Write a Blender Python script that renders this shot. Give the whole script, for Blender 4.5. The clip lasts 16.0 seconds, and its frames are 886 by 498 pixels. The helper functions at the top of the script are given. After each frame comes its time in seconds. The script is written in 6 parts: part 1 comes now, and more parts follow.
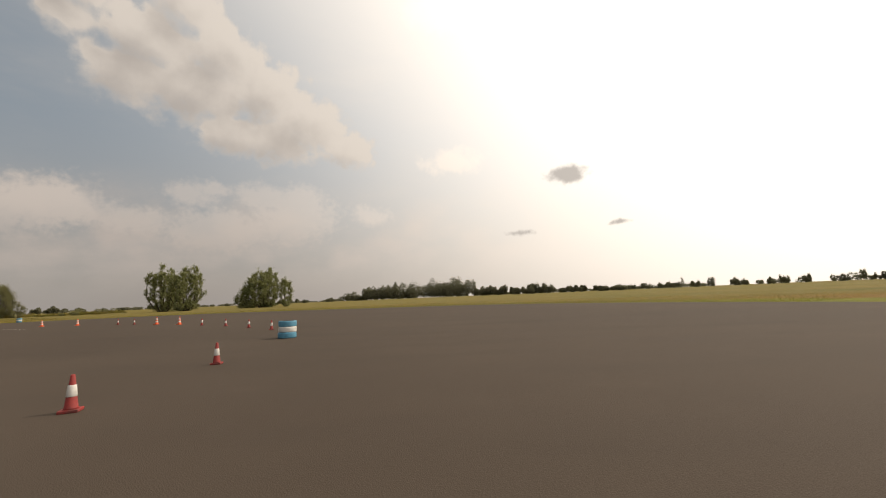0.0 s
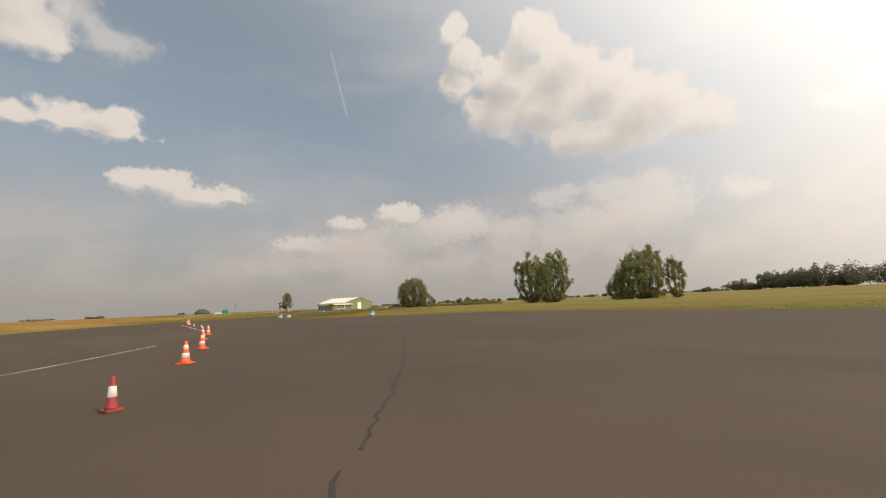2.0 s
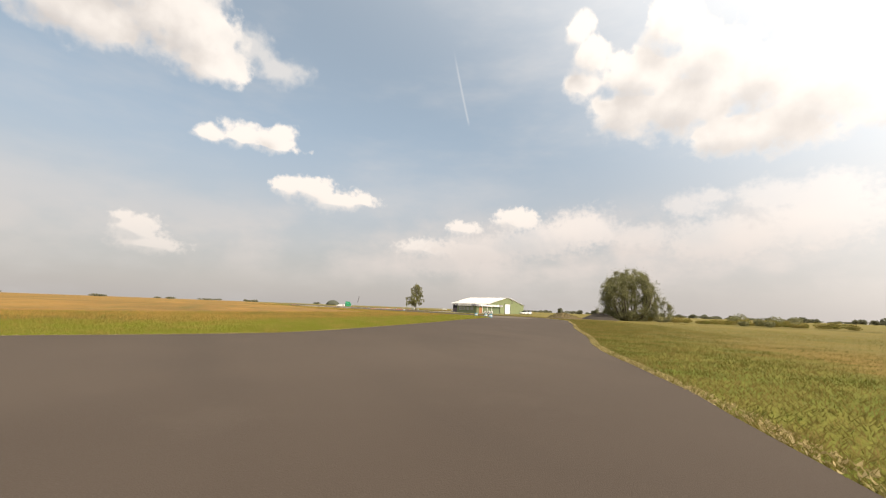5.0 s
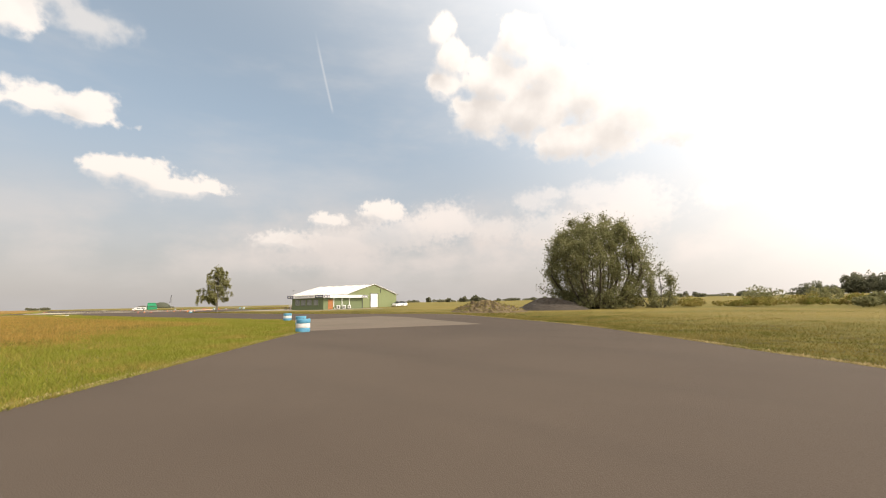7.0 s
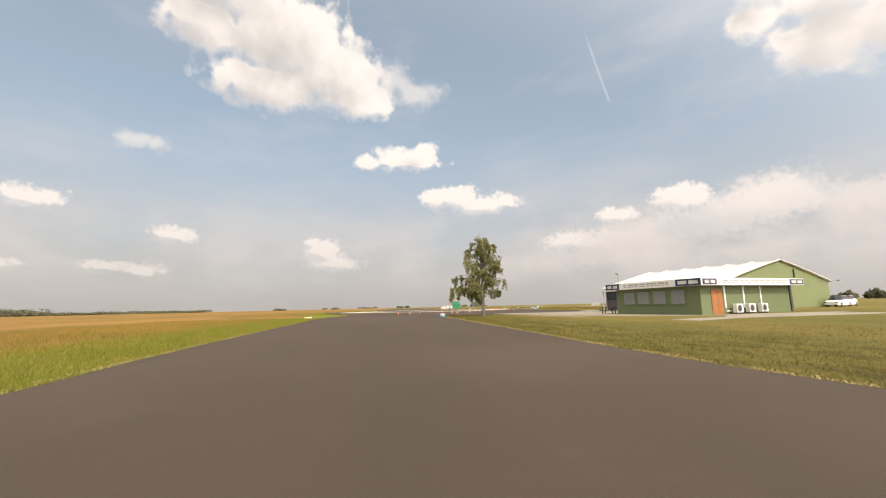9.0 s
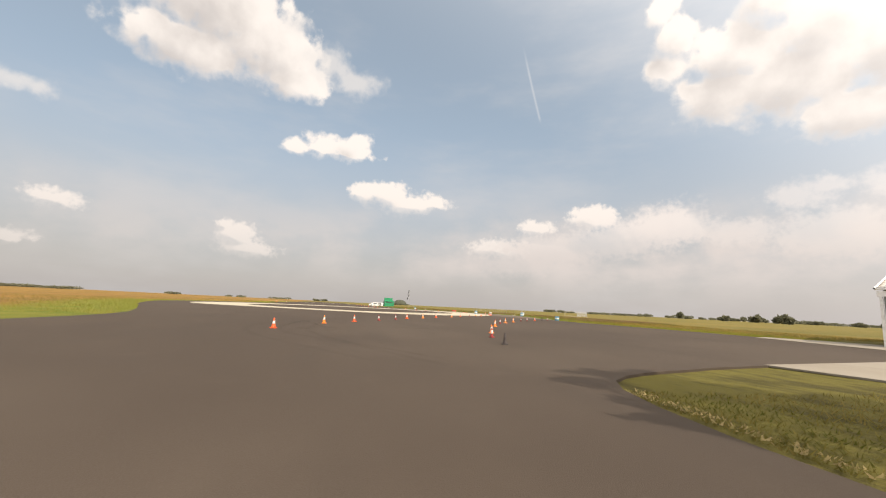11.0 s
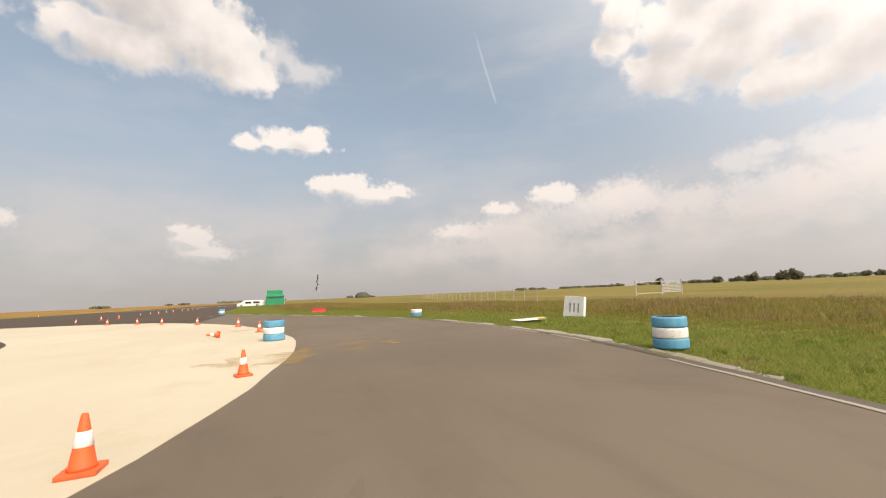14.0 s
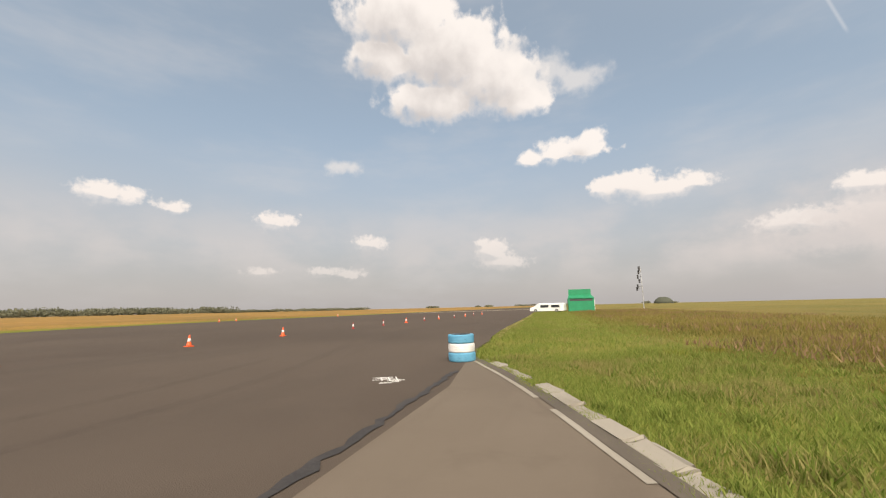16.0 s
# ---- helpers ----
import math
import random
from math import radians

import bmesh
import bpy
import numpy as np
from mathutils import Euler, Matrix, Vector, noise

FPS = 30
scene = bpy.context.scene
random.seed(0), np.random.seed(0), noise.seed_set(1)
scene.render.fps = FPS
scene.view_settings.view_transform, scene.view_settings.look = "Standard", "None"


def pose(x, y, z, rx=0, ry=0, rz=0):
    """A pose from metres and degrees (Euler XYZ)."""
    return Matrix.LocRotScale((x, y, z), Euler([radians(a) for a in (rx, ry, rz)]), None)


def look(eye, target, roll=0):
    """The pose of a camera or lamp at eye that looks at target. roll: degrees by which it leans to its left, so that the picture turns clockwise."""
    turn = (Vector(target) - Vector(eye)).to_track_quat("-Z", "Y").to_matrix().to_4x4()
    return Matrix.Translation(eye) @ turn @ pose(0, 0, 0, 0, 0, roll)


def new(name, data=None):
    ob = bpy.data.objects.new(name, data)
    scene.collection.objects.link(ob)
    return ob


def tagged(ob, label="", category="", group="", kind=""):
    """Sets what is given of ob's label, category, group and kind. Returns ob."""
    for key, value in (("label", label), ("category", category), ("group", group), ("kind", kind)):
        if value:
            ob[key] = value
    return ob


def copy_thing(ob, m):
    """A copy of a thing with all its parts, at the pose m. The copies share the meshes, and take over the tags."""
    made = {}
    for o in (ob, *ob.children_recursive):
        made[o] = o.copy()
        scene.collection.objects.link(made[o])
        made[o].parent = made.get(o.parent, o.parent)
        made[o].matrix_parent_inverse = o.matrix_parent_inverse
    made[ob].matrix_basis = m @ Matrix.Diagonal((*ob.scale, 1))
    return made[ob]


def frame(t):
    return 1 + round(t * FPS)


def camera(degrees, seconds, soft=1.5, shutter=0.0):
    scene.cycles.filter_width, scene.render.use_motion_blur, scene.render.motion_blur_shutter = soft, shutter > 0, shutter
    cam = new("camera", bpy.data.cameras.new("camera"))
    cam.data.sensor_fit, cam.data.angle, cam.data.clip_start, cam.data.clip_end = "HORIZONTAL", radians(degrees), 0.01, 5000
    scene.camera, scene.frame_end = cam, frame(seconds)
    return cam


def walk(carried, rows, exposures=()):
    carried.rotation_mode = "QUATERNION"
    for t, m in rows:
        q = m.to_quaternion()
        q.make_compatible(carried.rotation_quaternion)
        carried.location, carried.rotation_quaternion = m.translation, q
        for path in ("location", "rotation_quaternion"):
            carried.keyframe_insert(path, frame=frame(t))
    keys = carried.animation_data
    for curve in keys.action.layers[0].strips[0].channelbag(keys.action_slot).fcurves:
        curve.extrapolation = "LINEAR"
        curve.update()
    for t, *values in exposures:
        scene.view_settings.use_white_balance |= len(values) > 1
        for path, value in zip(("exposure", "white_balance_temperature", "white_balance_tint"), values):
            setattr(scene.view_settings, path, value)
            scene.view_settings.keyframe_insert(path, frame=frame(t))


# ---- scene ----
# ---------------------------------------------------------------- camera
cam = camera(95.5, 16.0, soft=1.15)
PATH = [
    (0.0, pose(0.00, -0.00, 1.2, 96.76, 2.36, -1.73)),
    (0.5, pose(-1.85, 10.07, 1.2, 96.82, 3.60, 10.16)),
    (1.0, pose(-5.68, 19.35, 1.2, 97.12, 4.00, 25.71)),
    (1.5, pose(-11.78, 27.43, 1.2, 97.77, 3.33, 37.53)),
    (2.0, pose(-19.39, 34.50, 1.2, 97.64, 2.53, 46.31)),
    (2.5, pose(-29.30, 40.47, 1.2, 97.53, 3.02, 57.48)),
    (3.0, pose(-38.96, 45.20, 1.2, 98.33, 2.39, 65.46)),
    (3.5, pose(-50.19, 48.79, 1.2, 98.31, 2.44, 67.58)),
    (4.0, pose(-61.09, 51.33, 1.2, 98.35, 1.41, 71.28)),
    (4.5, pose(-71.94, 53.73, 1.2, 98.38, -0.25, 69.58)),
    (5.0, pose(-82.77, 57.10, 1.2, 98.42, -2.11, 62.10)),
    (5.5, pose(-93.73, 62.52, 1.2, 98.36, -3.58, 51.42)),
    (6.0, pose(-104.81, 70.36, 1.2, 98.19, -3.94, 43.19)),
    (6.5, pose(-114.79, 79.48, 1.2, 98.50, -2.40, 39.19)),
    (7.0, pose(-124.12, 88.52, 1.2, 97.46, 1.18, 43.62)),
    (7.5, pose(-134.63, 96.46, 1.2, 96.86, 2.77, 53.59)),
    (8.0, pose(-146.41, 102.55, 1.2, 96.39, 1.87, 66.01)),
    (8.5, pose(-158.26, 106.46, 1.2, 97.72, 2.27, 78.38)),
    (9.0, pose(-170.29, 107.61, 1.2, 98.17, 1.25, 83.56)),
    (9.5, pose(-182.50, 107.22, 1.2, 97.75, 1.66, 89.92)),
    (10.0, pose(-194.92, 106.67, 1.2, 97.86, 0.79, 87.00)),
    (10.5, pose(-207.70, 107.20, 1.2, 98.11, -0.88, 79.96)),
    (11.0, pose(-220.89, 109.27, 1.2, 98.15, -2.74, 72.30)),
    (11.5, pose(-234.28, 113.17, 1.2, 97.99, -4.03, 61.91)),
    (12.0, pose(-247.32, 119.01, 1.2, 98.08, -3.60, 54.10)),
    (12.5, pose(-259.53, 126.54, 1.2, 97.50, -0.92, 50.66)),
    (13.0, pose(-271.15, 133.83, 1.2, 96.96, 0.52, 53.42)),
    (13.5, pose(-281.50, 139.65, 1.2, 96.72, 1.16, 57.99)),
    (14.0, pose(-291.17, 143.91, 1.2, 96.32, 2.46, 68.24)),
    (14.5, pose(-300.12, 146.06, 1.2, 96.88, 3.41, 79.84)),
    (15.0, pose(-309.52, 146.03, 1.2, 97.74, 2.67, 91.80)),
    (15.5, pose(-319.60, 144.00, 1.2, 98.17, 1.56, 101.46)),
    (16.0, pose(-329.82, 140.61, 1.2, 98.29, 1.26, 107.41)),
]
walk(cam, PATH, exposures=[(0.0, -0.8, 7150, 12), (1.5, -0.65, 7050, 12), (3.0, -0.3, 6850, 11), (5.5, 0.0, 6800, 11), (9.0, 0.0, 6800, 12),
                           (11.5, -0.05, 6800, 12), (14.0, -0.1, 6800, 13), (16.0, -0.1, 6700, 12)])

# ---------------------------------------------------------------- world, sun
SUN_AZ, SUN_EL = -70.0, 46.0          # degrees; azimuth to the left of +y
sun_dir = Vector((-math.sin(radians(SUN_AZ)) * math.cos(radians(SUN_EL)),
                  math.cos(radians(SUN_AZ)) * math.cos(radians(SUN_EL)), math.sin(radians(SUN_EL))))
sun = new("sun", bpy.data.lights.new("sun", "SUN"))
sun.data.energy, sun.data.angle, sun.data.color = 4.25, radians(0.6), (1.0, 0.93, 0.82)
sun.matrix_world = look((0, 0, 60), Vector((0, 0, 60)) - sun_dir)


class Nodes:
    """Short hand for a node tree."""

    def __init__(self, tree):
        self.tree = tree

    def add(self, kind, *links):
        n = self.tree.nodes.new(kind)
        for i, v in enumerate(links):
            self.put(n.inputs[i], v)
        return n

    def put(self, socket, v):
        if v is None:
            return
        if isinstance(v, bpy.types.Node):
            v = v.outputs[0]
        if isinstance(v, bpy.types.NodeSocket):
            self.tree.links.new(v, socket)
        else:
            socket.default_value = v

    def math(self, op, *a, clamp=False):
        n = self.add("ShaderNodeMath", *a)
        n.operation, n.use_clamp = op, clamp
        return n.outputs[0]

    def vec(self, op, *a):
        n = self.add("ShaderNodeVectorMath", *a)
        n.operation = op
        return n.outputs["Value"] if op in ("LENGTH", "DISTANCE", "DOT_PRODUCT") else n.outputs[0]

    def ramp(self, v, lo, hi, a=0.0, b=1.0, smooth=True):
        n = self.add("ShaderNodeMapRange", v, lo, hi, a, b)
        n.interpolation_type = "SMOOTHSTEP" if smooth else "LINEAR"
        return n.outputs[0]

    def mix(self, f, a, b, blend="MIX"):
        n = self.tree.nodes.new("ShaderNodeMix")
        n.data_type, n.blend_type = "RGBA", blend
        self.put(n.inputs[0], f), self.put(n.inputs[6], a), self.put(n.inputs[7], b)
        return n.outputs[2]

    def noise(self, v, scale, detail=4.0, rough=0.55, colour=False):
        n = self.add("ShaderNodeTexNoise")
        self.put(n.inputs["Vector"], v)
        n.inputs["Scale"].default_value, n.inputs["Detail"].default_value, n.inputs["Roughness"].default_value = scale, detail, rough
        return n.outputs["Color" if colour else "Fac"]


# cumulus clouds: ellipses of azimuth, elevation and their half widths, in degrees
CLOUD_EAR = [(43.1, 35.9, 1.8, 2.0), (41.5, 33.0, 2.6, 2.3), (43.1, 29.8, 2.4, 1.8), (31.2, 33.9, 3.6, 2.9), (35.2, 29.8, 5.4, 3.2), (27.1, 29.9, 4.5, 3.5), (30.0, 25.6, 7.2, 4.0), (22.0, 26.3, 5.0, 3.8), (16.6, 23.2, 5.1, 3.5), (20.5, 21.1, 6.2, 3.0), (11.3, 20.4, 3.8, 2.3), (26.3, 21.2, 4.7, 2.7), (36.9, 25.8, 4.9, 3.2)]
CLOUD_TOP = [(113.1, 38.1, 8.5, 3.6), (115.7, 33.5, 5.2, 3.0), (105.5, 33.9, 9.0, 4.8), (108.3, 28.4, 7.3, 2.9), (98.6, 30.6, 6.6, 3.8), (95.2, 27.9, 4.4, 2.1)]
CLOUD_SMALL = [(93.6, 20.1, 1.8, 1.0), (90.5, 20.7, 2.8, 1.4), (87.1, 20.6, 3.4, 1.3), (85.4, 22.0, 1.4, 1.2)]
CLOUD_MID = [(84.6, 15.3, 2.1, 1.4), (81.0, 15.2, 3.4, 1.9), (78.0, 14.2, 4.6, 1.6), (74.3, 14.5, 2.4, 1.1)]
CLOUD_BANK = [(64.9, 8.4, 4.2, 1.4), (59.6, 11.4, 2.7, 1.1), (52.1, 12.5, 3.1, 1.9)]
# soft, hazy tops towards the sun
CLOUD_HAZE = [(30.2, 13.5, 2.9, 1.6), (22.1, 14.0, 3.9, 1.7), (18.4, 10.7, 5.5, 2.9), (36.2, 10.0, 4.5, 1.5), (27.8, 9.3, 6.1, 2.7), (28.5, 14.1, 3.0, 1.0), (17.7, 13.1, 4.1, 2.3), (8.5, 11.8, 2.8, 1.3), (-3.9, 18.9, 4.2, 1.7), (-2.6, 37.4, 4.8, 2.4), (57.5, 8.3, 7.0, 2.3), (49.5, 9.6, 6.0, 2.5), (43.0, 11.2, 5.5, 2.8), (62.5, 6.3, 6.0, 1.6)]
CLOUD_LOW = [(147.7, 13.3, 3.1, 1.3), (141.7, 12.5, 1.8, 0.8), (130.1, 11.8, 2.6, 1.2), (117.7, 9.2, 2.3, 1.1), (100.1, 7.6, 2.7, 1.7), (101.3, 8.9, 1.3, 0.9), (98.9, 6.2, 3.8, 1.2), (131.6, 5.1, 2.2, 0.6), (122.9, 5.1, 3.0, 0.7), (161.6, 11.4, 2.0, 0.7), (131.7, 5.0, 1.8, 0.6), (120.3, 4.8, 1.8, 0.6), (158.5, 6.9, 1.6, 0.7), (166.0, 7.4, 1.3, 0.9)]
CLOUD_WISP = [(87.2, 29.1, 3.9, 1.6), (90.9, 32.2, 2.2, 0.7), (95.7, 34.2, 2.2, 1.2), (121.6, 19.4, 2.9, 1.0), (90.8, 30.7, 3.4, 2.1)]
CLOUD_DARK = [(-20.0, 15.8, 2.6, 1.2), (-13.3, 8.5, 1.9, 0.4), (-26.3, 8.8, 1.3, 0.3), (-58.3, 5.3, 3.2, 1.4)]

world = bpy.data.worlds.new("world")
scene.world = world
world.use_nodes = True
world.node_tree.nodes.clear()
W = Nodes(world.node_tree)


def cloud_group(clouds, name):
    """A group that tells how deep a place of the sky (azimuth, elevation, in degrees) lies in a cloud."""
    tree = bpy.data.node_groups.new(name, "ShaderNodeTree")
    tree.interface.new_socket("Place", in_out="INPUT", socket_type="NodeSocketVector")
    tree.interface.new_socket("Depth", in_out="OUTPUT", socket_type="NodeSocketFloat")
    g = Nodes(tree)
    place = g.add("NodeGroupInput").outputs[0]
    big = g.vec("SUBTRACT", g.noise(place, 0.34, 3, 0.5, colour=True), (0.5, 0.5, 0.5))
    warped = g.vec("ADD", place, g.vec("MULTIPLY", big, (1.8, 0.9, 0.0)))
    depth = -3.0
    for az, el, wa, we in clouds:
        d = g.vec("SUBTRACT", warped, (az, el, 0.0))
        d = g.vec("MULTIPLY", d, (0.86 / wa, 0.86 / we, 0.0))
        d = g.math("SUBTRACT", 1.0, g.vec("LENGTH", d))
        d = g.math("MULTIPLY", d, 1.15 * min(1.0, 0.35 + we / 3.5))
        depth = g.math("SMOOTH_MAX", depth, d, 0.4)
    g.put(g.add("NodeGroupOutput").inputs[0], depth)
    return tree


def build_sky():
    coords = W.add("ShaderNodeTexCoord").outputs["Generated"]
    xyz = W.add("ShaderNodeSeparateXYZ", coords).outputs
    az = W.math("MULTIPLY", W.math("ARCTAN2", W.math("MULTIPLY", xyz[0], -1.0), xyz[1]), 57.29578)
    el = W.math("MULTIPLY", W.math("ARCSINE", xyz[2]), 57.29578)
    place = W.add("ShaderNodeCombineXYZ", az, el, 0.0).outputs[0]
    sky = W.add("ShaderNodeTexSky")
    sky.sky_type, sky.sun_disc = "NISHITA", False
    sky.sun_elevation, sky.sun_rotation = radians(SUN_EL), radians(-SUN_AZ)
    sky.altitude, sky.air_density, sky.dust_density, sky.ozone_density = 100.0, 1.0, 1.6, 1.0
    clear = W.mix(0.42, W.vec("MULTIPLY", sky.outputs[0], (0.19, 0.185, 0.165)), (0.53, 0.62, 0.68, 1.0))
    low = W.ramp(el, 26.0, 0.0)
    near_sun = W.ramp(W.vec("DOT_PRODUCT", coords, tuple(sun_dir)), -0.7, 0.45)
    colour = W.mix(W.math("MULTIPLY", low, 0.88), clear, W.mix(near_sun, (0.495, 0.468, 0.462, 1.0), (0.66, 0.615, 0.60, 1.0)))
    # thin high streaks
    streak = W.ramp(W.noise(W.vec("MULTIPLY", place, (0.02, 0.06, 0.0)), 1.6, 5, 0.6), 0.42, 0.8)
    colour = W.mix(W.math("MULTIPLY", streak, 0.45), colour, (0.70, 0.70, 0.71, 1.0))
    # hazy bank of cloud low in the sky, thicker towards the sun
    bank = W.ramp(W.noise(W.vec("MULTIPLY", place, (0.085, 0.13, 0.0)), 1.1, 6, 0.52), 0.36, 0.66)
    bank = W.math("MULTIPLY", bank, W.math("MULTIPLY", W.ramp(el, 17.0, 8.0), W.ramp(el, 0.5, 7.0)))
    bank = W.math("MULTIPLY", bank, W.ramp(az, 100.0, 50.0, 0.4, 0.9))
    colour = W.mix(bank, colour, (0.80, 0.735, 0.70, 1.0))
    # cumulus: crisp billows above, softer below, lit from the sun's side
    tree = cloud_group(CLOUD_EAR + CLOUD_TOP + CLOUD_SMALL + CLOUD_MID + CLOUD_BANK + CLOUD_LOW, "cumulus")

    def depth_at(where, group=tree):
        n = W.add("ShaderNodeGroup")
        n.node_tree = group
        W.put(n.inputs[0], where)
        return n.outputs[0]

    def billow(where):
        a = W.math("MULTIPLY", W.math("SUBTRACT", W.noise(where, 0.42, 6, 0.47), 0.5), W.ramp(el, 6.0, 22.0, 0.8, 1.5))
        b = W.math("MULTIPLY", W.math("SUBTRACT", W.noise(where, 1.5, 4, 0.5), 0.5), W.ramp(el, 8.0, 26.0, 1.0, 0.25))
        return W.math("ADD", a, b)
    reach = W.ramp(el, 6.0, 22.0, 0.4, 1.0)
    toward_sun = W.vec("ADD", place, W.add("ShaderNodeCombineXYZ", W.math("MULTIPLY", reach, -0.9), W.math("MULTIPLY", reach, 1.3), 0.0).outputs[0])
    here, above = depth_at(place), depth_at(toward_sun)
    under = W.ramp(W.math("SUBTRACT", above, here), -0.15, 0.35)
    rough_here = W.math("ADD", here, billow(place))
    cover = W.ramp(rough_here, -0.08, W.ramp(under, 0.0, 1.0, W.ramp(el, 8.0, 20.0, 0.46, 0.32), 0.70))
    lit = W.vec("ADD", place, (-2.0, 2.2, 0.0))
    soft = W.math("MULTIPLY", W.math("SUBTRACT", W.noise(lit, 0.3, 4, 0.5), 0.5), 1.3)
    shade = W.ramp(W.math("ADD", depth_at(lit), soft), -0.15, 1.25)
    shade = W.math("MULTIPLY", shade, W.ramp(rough_here, 0.0, 0.6, 0.4, 1.0))
    body = W.mix(shade, (1.08, 1.02, 0.96, 1.0), (0.71, 0.665, 0.635, 1.0))
    body = W.mix(W.math("MULTIPLY", low, 0.55), body, (0.88, 0.79, 0.73, 1.0))
    thin = W.math("MULTIPLY", W.ramp(el, 1.0, 14.0, 0.45, 0.95), W.ramp(under, 0.1, 0.9, 1.0, W.ramp(el, 10.0, 20.0, 0.4, 0.95)))
    colour = W.mix(W.math("MULTIPLY", cover, thin), colour, body)
    haze = W.math("ADD", depth_at(place, cloud_group(CLOUD_HAZE, "hazy_tops")), billow(place))
    haze = W.math("MULTIPLY", W.ramp(haze, -0.15, 0.6), W.ramp(under, 0.0, 1.0, 0.85, 0.5))
    colour = W.mix(haze, colour, W.mix(W.ramp(el, 6.0, 12.5), (0.76, 0.705, 0.675, 1.0), (0.98, 0.905, 0.855, 1.0)))
    # thin wisps beside them
    wisp = W.math("ADD", depth_at(place, cloud_group(CLOUD_WISP, "wisps")), W.math("MULTIPLY", billow(place), 1.2))
    colour = W.mix(W.math("MULTIPLY", W.ramp(wisp, -0.15, 0.75), 0.7), colour, (0.90, 0.87, 0.84, 1.0))
    # old vapour trail
    s = W.vec("SUBTRACT", place, (62.0, 35.2, 0.0))
    along = W.math("DIVIDE", W.vec("DOT_PRODUCT", s, (-2.9, -9.9, 0.0)), 106.4)
    off = W.math("ABSOLUTE", W.math("DIVIDE", W.vec("DOT_PRODUCT", s, (9.9, -2.9, 0.0)), 10.32))
    trail = W.math("MULTIPLY", W.ramp(off, 0.26, 0.0), W.math("MULTIPLY", W.ramp(along, 0.0, 0.4), W.ramp(along, 1.0, 0.9)))
    colour = W.mix(W.math("MULTIPLY", trail, 0.35), colour, (0.82, 0.84, 0.86, 1.0))
    # thin bright veil round the sun
    toward = W.vec("DOT_PRODUCT", coords, tuple(sun_dir))
    veil = W.math("POWER", W.ramp(toward, -0.14, 0.86, smooth=False), 2.1)
    veil = W.math("MULTIPLY", veil, W.ramp(cover, 0.0, 1.0, 1.0, 0.45, smooth=False))
    colour = W.mix(veil, colour, (3.0, 2.85, 2.65, 1.0))
    # small grey clouds in front of the veil
    dark = W.math("ADD", depth_at(place, cloud_group(CLOUD_DARK, "grey_clouds")), W.math("MULTIPLY", billow(place), 0.7))
    colour = W.mix(W.math("MULTIPLY", W.ramp(dark, -0.1, 0.5), 0.8), colour, (0.72, 0.69, 0.67, 1.0))
    # below the horizon: the ground's own tone
    colour = W.mix(W.ramp(xyz[2], -0.002, -0.03), colour, (0.12, 0.11, 0.08, 1.0))
    bg = W.add("ShaderNodeBackground", colour, 1.0)
    W.put(W.add("ShaderNodeOutputWorld").inputs[0], bg)


build_sky()

# ---------------------------------------------------------------- materials
def material(name, build):
    m = bpy.data.materials.new(name)
    m.use_nodes = True
    m.node_tree.nodes.clear()
    n = Nodes(m.node_tree)
    shader = build(n)
    n.put(n.add("ShaderNodeOutputMaterial").inputs[0], shader)
    return m


def principled(n, colour, rough=0.7, metal=0.0, bump=None, bump_dist=0.01, bump_strength=0.6, spec=0.4):
    s = n.add("ShaderNodeBsdfPrincipled")
    n.put(s.inputs["Base Color"], colour), n.put(s.inputs["Roughness"], rough), n.put(s.inputs["Metallic"], metal)
    n.put(s.inputs["Specular IOR Level"], spec)
    if bump is not None:
        b = n.add("ShaderNodeBump")
        b.inputs["Strength"].default_value, b.inputs["Distance"].default_value = bump_strength, bump_dist
        n.put(b.inputs["Height"], bump)
        n.put(s.inputs["Normal"], b.outputs[0])
    return s


def rgb(*c):
    return (*c, 1.0)


def world_place(n):
    return n.add("ShaderNodeNewGeometry").outputs["Position"]


def own_place(n):
    return n.add("ShaderNodeTexCoord").outputs["Object"]


def asphalt_mat():
    def build(n):
        p = world_place(n)
        wide = n.noise(p, 0.09, 4, 0.6)
        lanes = n.noise(n.vec("MULTIPLY", p, (0.12, 0.5, 1.0)), 0.9, 3, 0.5)
        grit = n.noise(p, 55.0, 3, 0.7)
        stones = n.add("ShaderNodeTexVoronoi")
        n.put(stones.inputs["Vector"], p)
        stones.inputs["Scale"].default_value = 95.0
        c = n.mix(n.ramp(wide, 0.3, 0.7), rgb(0.0560, 0.0423, 0.0319), rgb(0.0728, 0.0562, 0.0428))
        c = n.mix(n.math("MULTIPLY", n.ramp(lanes, 0.45, 0.75), 0.35), c, rgb(0.0425, 0.0338, 0.0270))
        c = n.mix(n.math("MULTIPLY", n.ramp(grit, 0.5, 0.8), 0.5), c, rgb(0.102, 0.084, 0.066))
        patch = n.ramp(n.noise(p, 0.6, 5, 0.65), 0.56, 0.72)
        c = n.mix(n.math("MULTIPLY", patch, 0.25), c, rgb(0.084, 0.0655, 0.050))
        return principled(n, c, n.ramp(wide, 0.2, 0.8, 0.82, 0.93), bump=n.math("ADD", stones.outputs[0], grit), bump_dist=0.004, spec=0.11)
    return material("asphalt", build)


